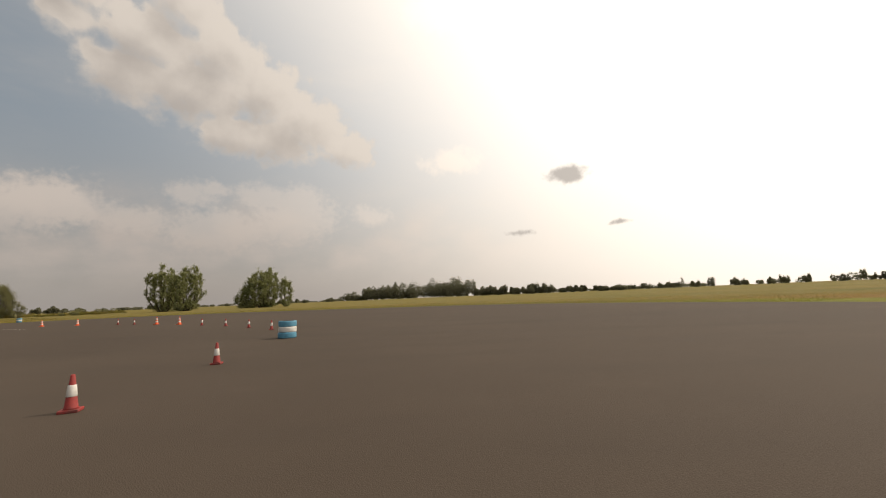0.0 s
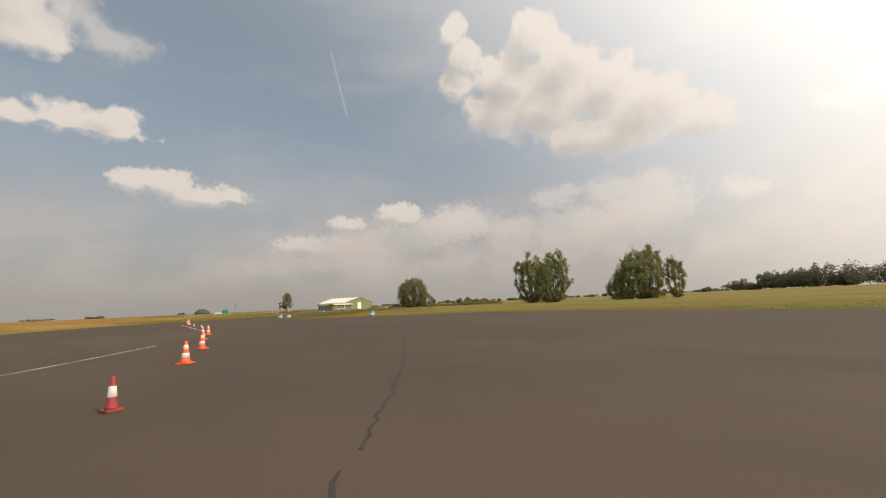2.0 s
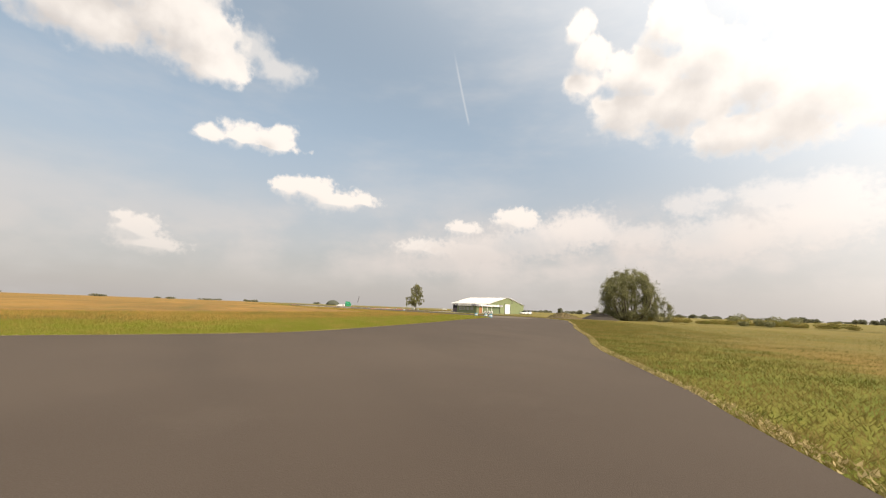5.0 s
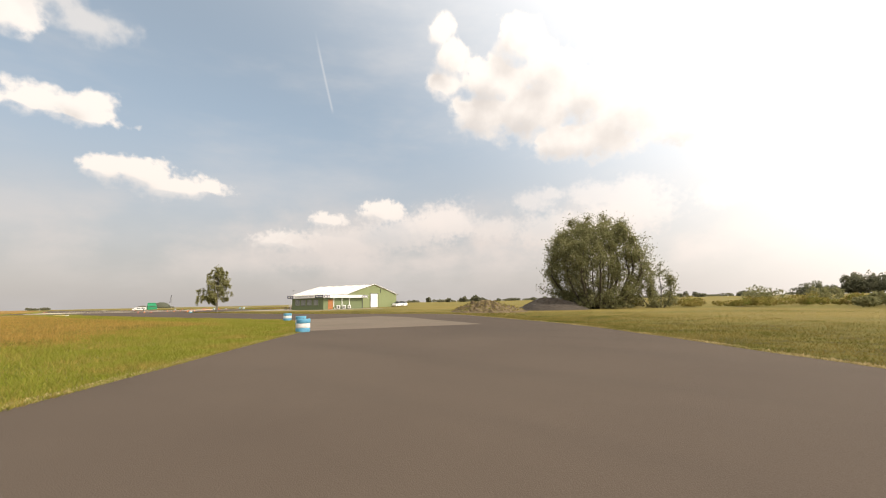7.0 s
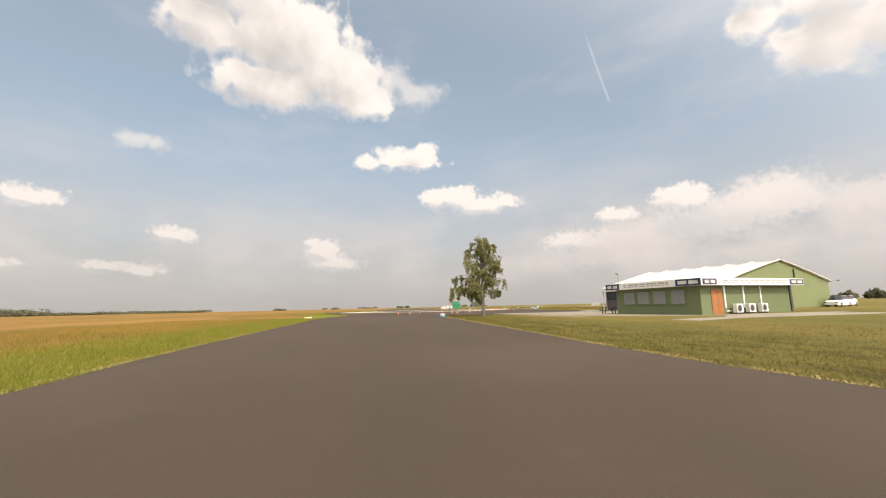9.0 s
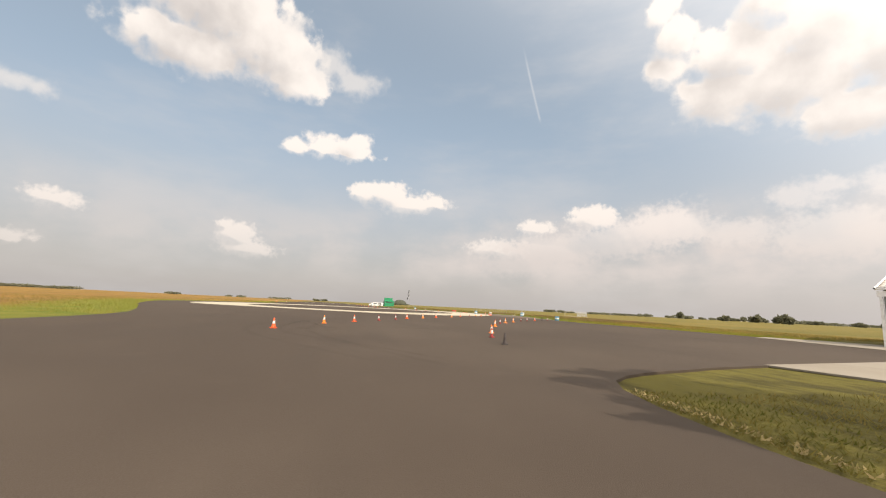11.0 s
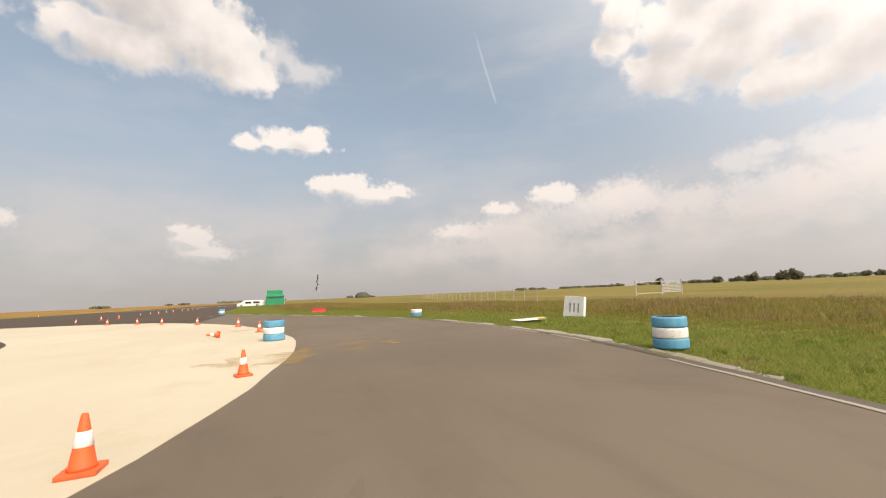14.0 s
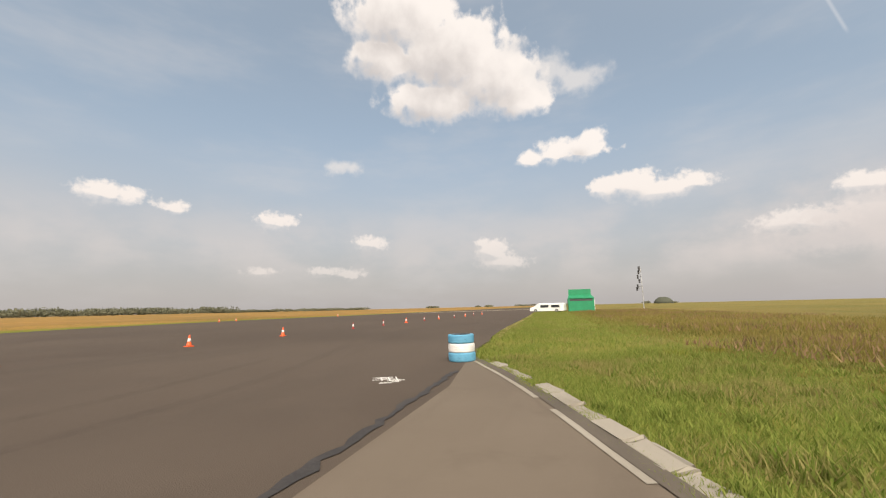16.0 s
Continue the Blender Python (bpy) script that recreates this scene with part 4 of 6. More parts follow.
shrubs("woods", row(-140, 700, -116, 682, 4, 18, 15, 5, 4.0) + row(-114, 682, -20, 622, 17, 24, 24, 6, 5.0) + row(-8, 615, 56, 575, 12, 24, 29, 7, 4.0)
       + row(62, 570, 100, 556, 7, 15, 15, 8, 4.0) + row(112, 552, 168, 536, 9, 16, 14, 9, 4.0) + row(176, 534, 250, 500, 10, 13, 9, 10, 5.0),
       3.2, 60000, 1.15, M_HAZEWOODS, "dark broadleaf woods beyond the airfield", 22)
shrubs("far_trees", row(255, 500, 540, 290, 34, 8, 11, 9, 6.0) + row(300, 560, 640, 300, 26, 11, 8, 16, 12.0) + row(540, 290, 640, 120, 16, 9, 11, 17, 8.0) + row(120, 700, 420, 620, 16, 14, 10, 18, 8.0),
       2.6, 32000, 0.9, M_HAZEWOODS, "scattered trees along the far field edge", 23)
shrubs("far_hedge", row(-1500, 900, -300, 1900, 70, 34, 9, 11, 90.0) + row(-1000, 1000, -200, 900, 26, 16, 9, 12, 60.0)
       + row(-300, 1500, 900, 1300, 50, 34, 12, 13, 90.0), 8.0, 40000, 2.2, M_HAZEWOODS, "distant hedgerows and copses on the skyline", 24)
shrubs("west_hedge", row(-1900, 500, -1500, -300, 7, 40, 8, 14, 60.0) + row(-1100, -650, -250, -900, 90, 60, 15, 15, 25.0) + row(-1350, -420, -1100, -650, 24, 50, 7, 16, 25.0) + [(-789, 733, 14, 13), (-500, 560, 9, 10), (-520, 575, 9, 9), (-560, 590, 10, 11), (-600, 605, 9, 9)],
       10.0, 40000, 2.4, M_HAZEWOODS, "distant woods and single trees on the western skyline", 25)
shrubs("roadside_bushes", [(-120, 141, 3.5, 1.6), (-131, 152, 6.0, 2.6), (-125, 160, 5.0, 2.4)], 1.5, 3000, 0.18, M_LEAF, "low bushes in the dry grass", 26)

# ---------------------------------------------------------------- clubhouse and hall
def building(name, label):
    return thing(name, pose(-203, 134, 0, 0, 0, 15.66), label, "building")


def sign_bars(parent, x0, x1, y, z, face, seed):
    """Small unreadable lettering as bars. face: the axis along which the board runs."""
    r = random.Random(seed)
    bm = bmesh.new()
    for dz in (0.09, -0.1):
        p = x0
        while p < x1 - 0.3:
            w = r.uniform(0.25, 0.8)
            h = 0.07 if dz > 0 else 0.04
            if face == "x":
                box(bm, p, min(p + w, x1), y - 0.012, y, z + dz - h, z + dz + h)
            else:
                box(bm, y, y + 0.012, p, min(p + w, x1), z + dz - h, z + dz + h)
            p += w + r.uniform(0.1, 0.25)
    return part("lettering", bm, M_BARS, parent, "small grey unreadable lettering")


def clubhouse():
    b = building("clubhouse", "low green clubhouse with a white sign fascia and roller blinds")
    wx, dy = -9.5, 13.2
    part("wall", boxes((wx, 0, 0, 0.25, 0, 2.75)), M_GREEN, b)
    part("wall", boxes((-0.25, 0, 0.25, dy, 0, 2.75)), M_GREEN, b)
    part("wall", boxes((wx, wx + 0.25, 0.25, dy, 0, 2.75)), M_GREEN, b)
    part("wall", boxes((wx + 0.25, -0.25, dy - 0.25, dy, 0, 2.75)), M_GREEN, b)
    part("roof", boxes((wx - 0.3, 0.3, -0.3, dy, 2.752, 2.9)), M_DARK, b, "flat dark roof")
    part("fascia", boxes((wx - 0.7, 0.75, -0.75, -0.63, 2.55, 3.2), bevel=0.01), M_FASCIA, b, "white sign board with grey lettering")
    part("fascia", boxes((0.63, 0.75, -0.63, dy + 0.9, 2.55, 3.2), bevel=0.01), M_FASCIA, b, "white sign board with grey lettering")
    sign_bars(b, wx + 1.8, -2.4, -0.752, 2.88, "x", 1)
    sign_bars(b, 2.0, dy - 1.8, 0.752, 2.88, "y", 2)
    for x0, x1 in ((wx - 0.68, wx + 1.2), (-1.7, 0.7)):
        part("sign", boxes((x0, x1, -0.775, -0.752, 2.58, 3.17)), M_SIGN, b, "navy logo panel")
        part("sign_motif", boxes((x0 + 0.25, (x0 + x1) / 2 - 0.1, -0.79, -0.777, 2.72, 3.02), ((x0 + x1) / 2 + 0.1, x1 - 0.25, -0.79, -0.777, 2.72, 3.02)), M_BAND, b)
    for y0, y1 in ((-0.6, 1.2), (dy - 1.4, dy + 0.8)):
        part("sign", boxes((0.752, 0.775, y0, y1, 2.62, 3.13)), M_SIGN, b, "navy logo panel")
        part("sign_motif", boxes((0.777, 0.79, y0 + 0.25, (y0 + y1) / 2 - 0.1, 2.74, 3.0), (0.777, 0.79, (y0 + y1) / 2 + 0.1, y1 - 0.25, 2.74, 3.0)), M_BAND, b)
    for x in (-7.75, -5.95, -4.1, -2.15):
        w = part("window", boxes((x - 0.72, x + 0.72, -0.03, -0.002, 0.95, 2.3)), M_GLASS, b)
        part("blind", boxes(*[(x - 0.67, x + 0.67, -0.055, -0.032, 1.0 + 0.125 * i, 1.115 + 0.125 * i) for i in range(10)]), M_BLIND, w, "closed grey roller blind")
        part("window_frame", boxes((x - 0.79, x - 0.67, -0.07, -0.003, 0.9, 2.36), (x + 0.67, x + 0.79, -0.07, -0.003, 0.9, 2.36),
                                   (x - 0.67, x + 0.67, -0.07, -0.003, 2.27, 2.36), (x - 0.67, x + 0.67, -0.09, -0.003, 0.9, 0.98)), M_GREEN, w)
    d = part("door", boxes((0.003, 0.05, 1.35, 2.8, 0.02, 2.2), bevel=0.008), M_DOOR, b, "orange-brown wooden double door")
    part("door_handle", boxes((0.05, 0.1, 2.11, 2.15, 0.95, 1.15)), M_STEEL, d)
    part("door_panel", boxes((0.052, 0.06, 1.45, 2.0, 0.25, 0.95), (0.052, 0.06, 1.45, 2.0, 1.2, 2.05), (0.052, 0.06, 2.2, 2.7, 0.25, 0.95), (0.052, 0.06, 2.2, 2.7, 1.2, 2.05)), M_DOOR, d)
    for y in (3.1, 5.75, 8.25):
        part("pipe_cover", boxes((0.003, 0.09, y - 0.09, y + 0.09, 0.5, 2.5), bevel=0.01), M_WHITEPAINT, b, "white pipe cover")
    part("pipe_cover", boxes((0.003, 0.09, 3.2, 3.9, 0.2, 0.34), bevel=0.01), M_WHITEPAINT, b, "white pipe cover")
    part("downpipe", boxes((0.003, 0.11, dy - 0.35, dy - 0.22, 0, 2.55), bevel=0.02), M_DARK, b, "dark downpipe")
    for x in (wx + 0.2, ):
        part("roof_lamp", boxes((x - 0.03, x + 0.03, 0.2, 0.26, 2.9, 4.3), (x - 0.18, x + 0.18, 0.05, 0.3, 4.3, 4.42), bevel=0.01), M_STEEL, b, "lamp on a short pole")
    for y in (4.0, 5.75, 7.55):
        u = thing("cooling_unit", b.matrix_world @ pose(0.55, y, 0.0), "white outdoor air-conditioning unit against the green wall", "air conditioner", "cooling units by the clubhouse")
        part("case", boxes((-0.18, 0.18, -0.45, 0.45, 0.12, 0.9), bevel=0.02), M_WHITEPAINT, u)
        for f in (-0.36, 0.28):
            part("foot", boxes((-0.18, 0.18, f, f + 0.08, 0, 0.12)), M_DARK, u)
        g = lathe([(0.30, 0.0), (0.33, 0.015), (0.30, 0.03), (0.27, 0.015)], 20, close=True)
        bmesh.ops.transform(g, verts=g.verts[:], matrix=pose(0.185, -0.08, 0.5, 0, 90, 0))
        part("fan_ring", g, M_STEEL, u)
        g = lathe([(0.27, 0.0), (0.27, 0.008)], 20)
        bmesh.ops.transform(g, verts=g.verts[:], matrix=pose(0.182, -0.08, 0.5, 0, 90, 0))
        part("fan", g, M_DARK, u, "dark fan opening")


def hall():
    h = building("hall", "long hall with a white membrane roof and green gables")
    x0, x1, y0, y1, eave, ridge = -30.0, -9.6, 18.3, 41.5, 3.75, 6.55
    ym = (y0 + y1) / 2

    def gable(x, t):
        bm = bmesh.new()
        prof = [(y0, 0), (y1, 0), (y1, eave), (ym, ridge), (y0, eave)]
        a = [bm.verts.new((x, y, z)) for y, z in prof]
        c = [bm.verts.new((x + t, y, z)) for y, z in prof]
        bm.faces.new(a), bm.faces.new(list(reversed(c)))
        for k in range(5):
            bm.faces.new((a[k], c[k], c[(k + 1) % 5], a[(k + 1) % 5]))
        bmesh.ops.recalc_face_normals(bm, faces=bm.faces[:])
        return bm
    part("gable", gable(x1 - 0.2, 0.2), M_GABLE, h, "pale green sheet gable")
    part("gable", gable(x0, 0.2), M_STEEL, h, "grey sheet gable")
    part("wall", boxes((x0 + 0.2, x1 - 0.2, y1 - 0.2, y1, 0, eave)), M_GABLE, h)
    part("wall", boxes((x0 + 0.2, x1 - 0.2, y0, y0 + 0.2, 0, eave)), M_CLAD, h, "dark glazed and clad front wall")
    # membrane bays sag a little between the ribs
    bays = 6
    for side in (0, 1):
        verts, faces = [], []
        ya, yb = (y0 - 0.5, ym) if side == 0 else (y1 + 0.5, ym)
        za = eave - 0.15
        n = bays * 8
        for i in range(n + 1):
            x = x0 - 0.3 + (x1 + 0.3 - x0 + 0.3) * i / n
            sag = 0.16 * math.sin(math.pi * ((i % 8) / 8))
            for j in range(7):
                t = j / 6
                verts.append((x, ya + (yb - ya) * t, za + (ridge + 0.1 - za) * t + 0.1 * math.sin(math.pi * t) - sag * math.sin(math.pi * min(1, t * 1.3 + 0.05) * 0.75)))
        for i in range(n):
            for j in range(6):
                a = i * 7 + j
                faces.append((a, a + 7, a + 8, a + 1))
        r = raw("roof", verts, faces, M_ROOF, h, "white membrane roof with ribs", smooth=True)
        s = r.modifiers.new("thickness", "SOLIDIFY")
        s.thickness = 0.06
        for i in range(bays + 1):
            x = x0 - 0.3 + (x1 - x0 + 0.6) * i / bays
            v, f = [], []
            tube(v, f, [Vector((x, ya + (yb - ya) * t / 6, za + (ridge + 0.1 - za) * t / 6 + 0.1 * math.sin(math.pi * t / 6) + 0.05)) for t in range(7)], [0.06] * 7, 6)
            raw("rib", v, f, M_FASCIA, r, "pale roof rib")
    part("fascia", boxes((x0 - 0.2, -12.8, y0 - 0.62, y0 - 0.5, eave - 0.62, eave - 0.28), (x0 - 0.2, -12.8, y0 - 0.66, y0 - 0.5, eave - 0.2, eave - 0.02)), M_FASCIA, h, "double white eaves board")
    for i in range(7):
        xa = x0 + 0.3 + i * 2.3
        w = part("window", boxes((xa + 0.1, xa + 2.05, y0 - 0.06, y0 - 0.003, 1.75, 2.9)), M_GLASS, h)
        part("window_frame", boxes((xa, xa + 0.1, y0 - 0.09, y0 - 0.004, 1.65, 3.0), (xa + 1.05, xa + 1.12, y0 - 0.09, y0 - 0.062, 1.75, 2.9), (xa + 0.1, xa + 2.1, y0 - 0.09, y0 - 0.004, 2.9, 3.0)), M_DARK, w)
        part("front_panel", boxes((xa + 0.02, xa + 2.22, y0 - 0.05, y0 - 0.003, 0.05, 1.6), bevel=0.01), M_CLAD, h, "dark brown lower panel")
    part("post", boxes((x0 - 0.1, x0 + 0.05, y0 - 0.6, y0 - 0.45, 0, eave - 0.3)), M_WHITEPAINT, h, "white corner post")
    d = part("door", boxes((x1 + 0.003, x1 + 0.07, 28.4, 31.7, 0.02, 3.9), bevel=0.01), M_WHITEPAINT, h, "tall white sliding door")
    part("door_frame", boxes((x1 + 0.003, x1 + 0.1, 28.15, 28.38, 0, 4.05), (x1 + 0.003, x1 + 0.1, 31.72, 31.95, 0, 4.05), (x1 + 0.003, x1 + 0.1, 28.38, 31.72, 3.92, 4.05)), M_DARK, d)
    part("side_panel", boxes((x1 + 0.003, x1 + 0.05, 24.0, 26.8, 0.02, 3.6)), M_GABLE, h, "pale green panel")
    for i in range(5):
        part("west_door", boxes((x0 - 0.05, x0 - 0.003, y0 + 3.2 + 3.0 * i, y0 + 5.9 + 3.0 * i, 0.03, 3.2), bevel=0.01), M_GLASS if i % 2 == 0 else M_STEEL, h, "tall panel in the grey gable")
    part("vent_pipe", boxes((x1 + 0.01, x1 + 0.16, 33.0, 33.15, 4.2, 5.4)), M_DARK, h, "dark vent pipe")
    part("lamp_arm", boxes((x1 + 0.01, x1 + 0.07, 38.6, 38.66, 3.6, 3.66), (x1 + 0.07, x1 + 2.4, 38.6, 38.66, 3.6, 3.66), (x1 + 2.3, x1 + 2.7, 38.5, 38.76, 3.58, 3.75)), M_STEEL, h, "lamp on a long arm")


clubhouse()
hall()


# ---------------------------------------------------------------- vehicles
def lofted(sections):
    """A shell through cross sections: each a list of points, of equal number."""
    bm = bmesh.new()
    rings = [[bm.verts.new(p) for p in s] for s in sections]
    for a, b in zip(rings, rings[1:]):
        for k in range(len(a)):
            bm.faces.new((a[k], a[(k + 1) % len(a)], b[(k + 1) % len(a)], b[k]))
    bm.faces.new(list(reversed(rings[0]))), bm.faces.new(rings[-1])
    bmesh.ops.recalc_face_normals(bm, faces=bm.faces[:])
    return bm


def car(m, label, length=4.3, width=1.75, height=1.5, van=False):
    c = thing("car", m, label, "car")
    secs = []
    stations = ([(-0.5, .42, .80, .72), (-0.48, .30, .98, .80), (0.22, .28, 1.0, .84), (0.36, .28, .62, .82), (0.48, .30, .52, .78), (0.5, .38, .46, .70)] if van else
                [(-0.5, .42, .58, .72), (-0.46, .30, .66, .80), (-0.30, .28, .70, .84), (-0.12, .28, .66, .86), (0.22, .28, .62, .86), (0.46, .30, .52, .78), (0.5, .38, .46, .70)])
    for s, lo, hi, w in stations:
        x, y, z0, z1 = s * length, w * width / 2 / 0.86, lo * 0.75, hi * height
        secs.append([(x, -y, z0), (x, -y, z0 + 0.3), (x, -y * 0.97, z1 - 0.06), (x, -y * 0.86, z1), (x, y * 0.86, z1), (x, y * 0.97, z1 - 0.06), (x, y, z0 + 0.3), (x, y, z0)])
    part("body", lofted(secs), M_WHITEPAINT, c, smooth=False)
    if not van:
        cab = []
        for s, hi, w in ((-0.44, .66, .8), (-0.34, .97, .68), (0.05, 1.0, .68), (0.24, .62, .82)):
            x, y = s * length, w * width / 2 / 0.86
            cab.append([(x, -y, 0.6 * height), (x, -y * 0.9, hi * height), (x, y * 0.9, hi * height), (x, y, 0.6 * height)])
        part("cabin", lofted(cab), M_GLASS, c, "dark glazed cabin")
        part("roof_panel", boxes((-0.32 * length, 0.04 * length, -0.3 * width, 0.3 * width, height * 0.985, height * 1.01), bevel=0.01), M_WHITEPAINT, c)
    else:
        for sy in (-1, 1):
            y = sy * (width / 2 * 0.985)
            for xa, xb in ((-0.40, -0.16), (-0.08, 0.16)):
                part("side_window", boxes((xa * length, xb * length, min(y, y + sy * 0.02), max(y, y + sy * 0.02), 0.52 * height, 0.80 * height)), M_GLASS, c)
    for sx in (-0.31, 0.31):
        for sy in (-1, 1):
            w = lathe([(0.16, -0.09), (0.29, -0.1), (0.31, -0.06), (0.31, 0.06), (0.29, 0.1), (0.16, 0.09)], 20)
            bmesh.ops.transform(w, verts=w.verts[:], matrix=pose(sx * length, sy * (width / 2 - 0.09), 0.31, 90, 0, 0))
            wheel = part("wheel", w, M_RUBBER, c)
            w = lathe([(0.02, -0.095), (0.17, -0.092), (0.19, -0.06), (0.19, 0.06), (0.17, 0.092), (0.02, 0.095)], 12)
            bmesh.ops.transform(w, verts=w.verts[:], matrix=pose(sx * length, sy * (width / 2 - 0.085), 0.31, 90, 0, 0))
            part("rim", w, M_STEEL, wheel)
    for sy in (-1, 1):
        part("headlight", boxes((0.485 * length, 0.503 * length, sy * width * 0.36 - 0.14, sy * width * 0.36 + 0.14, 0.58, 0.7), bevel=0.01), M_GLASS, c)
    return c


car(pose(-221.6, 170.2, 0.0, 0, 0, -70), "white hatchback parked beside the green hall")
car(pose(-224.2, 174.6, 0.0, 0, 0, -66), "white car parked behind another beside the hall", 4.5, 1.8, 1.55)
car(pose(-407.2, 136.6, -0.05, 0, 0, 252), "long white van parked beside the green box", 6.4, 2.0, 1.65, van=True)


# ---------------------------------------------------------------- cones and tyre stacks
def cone_kind(label, body, band, height, bands, group, slim=1.0):
    """A traffic cone: a square foot, a tapering body and its bands."""
    c = thing("traffic_cone", pose(0, 0, -50), label, "traffic cone", group)
    r0, r1, z0 = height * 0.2 * slim, height * 0.055, 0.035
    part("foot", boxes((-height * 0.29 * slim, height * 0.29 * slim, -height * 0.29 * slim, height * 0.29 * slim, 0.0, z0), bevel=0.01), body, c)

    def rad(z):
        return r0 + (r1 - r0) * (z - z0) / (height - z0)
    part("shell", lathe([(r0 * 1.12, z0 - 0.002), (r0, z0 + 0.02), (rad(height * 0.5), height * 0.5), (r1, height - 0.01), (r1 * 0.8, height), (r1 * 0.5, height - 0.02)], 20), body, c, smooth=True)
    for lo, hi in bands:
        a, b = z0 + (height - z0) * lo, z0 + (height - z0) * hi
        part("band", lathe([(rad(a) + 0.001, a), (rad(a) + 0.004, a + 0.004), (rad(b) + 0.004, b - 0.004), (rad(b) + 0.001, b)], 20), band, c, "white reflective band", smooth=True)
    return c


CONES = {
    "o": cone_kind("orange traffic cone with two white bands on asphalt", M_ORANGE, M_BAND, 0.55, [(0.24, 0.45), (0.62, 0.82)], "cones of the slalom"),
    "r": cone_kind("faded dark red traffic cone with one white band", M_RED, M_BAND, 0.44, [(0.36, 0.70)], "cones of the slalom", 0.78),
    "a": cone_kind("amber traffic cone with one scuffed white band", M_AMBER, M_BAND, 0.42, [(0.42, 0.72)], "cones along the second course"),
    "d": cone_kind("dark red traffic cone with a white band and black foot", M_RED, M_BAND, 0.41, [(0.34, 0.70)], "cones along the second course", 0.8),
    "k": cone_kind("sooty blackened traffic cone", M_SOOT, M_SOOT, 0.41, [(0.42, 0.70)], "cones along the second course", 0.8),
    "b": cone_kind("bright orange traffic cone with one white band", M_ORANGE, M_BAND, 0.42, [(0.40, 0.68)], "cones round the cream surface"),
}
cone_random = random.Random(4)


def cones(kinds, places):
    for k, (x, y) in zip(kinds, places):
        copy_thing(CONES[k], pose(x, y, 0.012 if -335 < x < -287 and k == "b" else 0.002, 0, 0, cone_random.uniform(0, 90)))


cones("rrrrrroor", [(-4.41, 5.21), (-4.50, 8.73), (-7.45, 19.25), (-9.60, 21.77), (-12.18, 24.55), (-14.87, 26.91), (-18.00, 29.72), (-20.85, 31.64), (-23.85, 33.53)])
cones("rooo", [(-26.32, 35.11), (-31.13, 36.90), (-35.44, 38.26), (-41.16, 39.62)])
cones("oorrr", [(-45.7, 40.95), (-90.5, 49.3), (-50.98, 41.89), (-55.2, 42.8), (-60.2, 43.4)])
cones("rorror", [(-66.5, 44.4), (-71.0, 45.2), (-75.5, 46.0), (-79.5, 47.0), (-83.0, 47.7), (-87.0, 48.4)])
cones("kdakadda", [(-233.8, 115.7), (-236.93, 116.63), (-239.69, 117.88), (-243.29, 119.61), (-246.62, 121.29), (-250.13, 122.97), (-252.29, 124.41), (-254.25, 125.88)])
cones("addbkd", [(-257.38, 128.30), (-260.93, 131.08), (-263.13, 133.07), (-265.60, 135.53), (-267.84, 137.93), (-269.77, 139.95)])
cones("babddbaba", [(-238.9, 107.8), (-243.8, 109.9), (-247, 111.8), (-250, 113.8), (-253, 115.6), (-255.35, 117.05), (-259.08, 119.46), (-262.28, 121.74), (-266.90, 125.08)])
cones("bdabk", [(-270.79, 127.63), (-274.64, 130.42), (-278.39, 132.94), (-280.75, 134.78), (-284.99, 137.52)])
cones("bbbbbbbbb", [(-288.70, 139.97), (-291.25, 141.31), (-295.05, 142.56), (-298.62, 143.34), (-308.68, 143.12), (-313.53, 141.95), (-318.54, 139.38), (-321.80, 136.89), (-324.36, 134.91)])
cones("bddbbddb", [(-326.41, 132.62), (-331.79, 128.88), (-336.09, 127.31), (-341.28, 127.36), (-346.51, 127.20), (-352.5, 127.6), (-357.0, 127.5), (-361.8, 127.3)])
cones("dbdbdb", [(-366.5, 127.2), (-371.0, 127.2), (-376.0, 127.5), (-382.0, 127.3), (-388.0, 127.0), (-395.0, 126.8)])
cones("bbb", [(-371.5, 97.2), (-374.5, 97.0), (-397, 98.8)])
for proto in CONES.values():
    for o in (*proto.children_recursive, proto):
        bpy.data.objects.remove(o)
fallen = cone_kind("knocked-over orange traffic cone lying on the cream surface", M_ORANGE, M_BAND, 0.42, [(0.40, 0.68)], "cones round the cream surface")
fallen.matrix_world = pose(-307.3, 141.9, 0.11, 0, 84, -60)


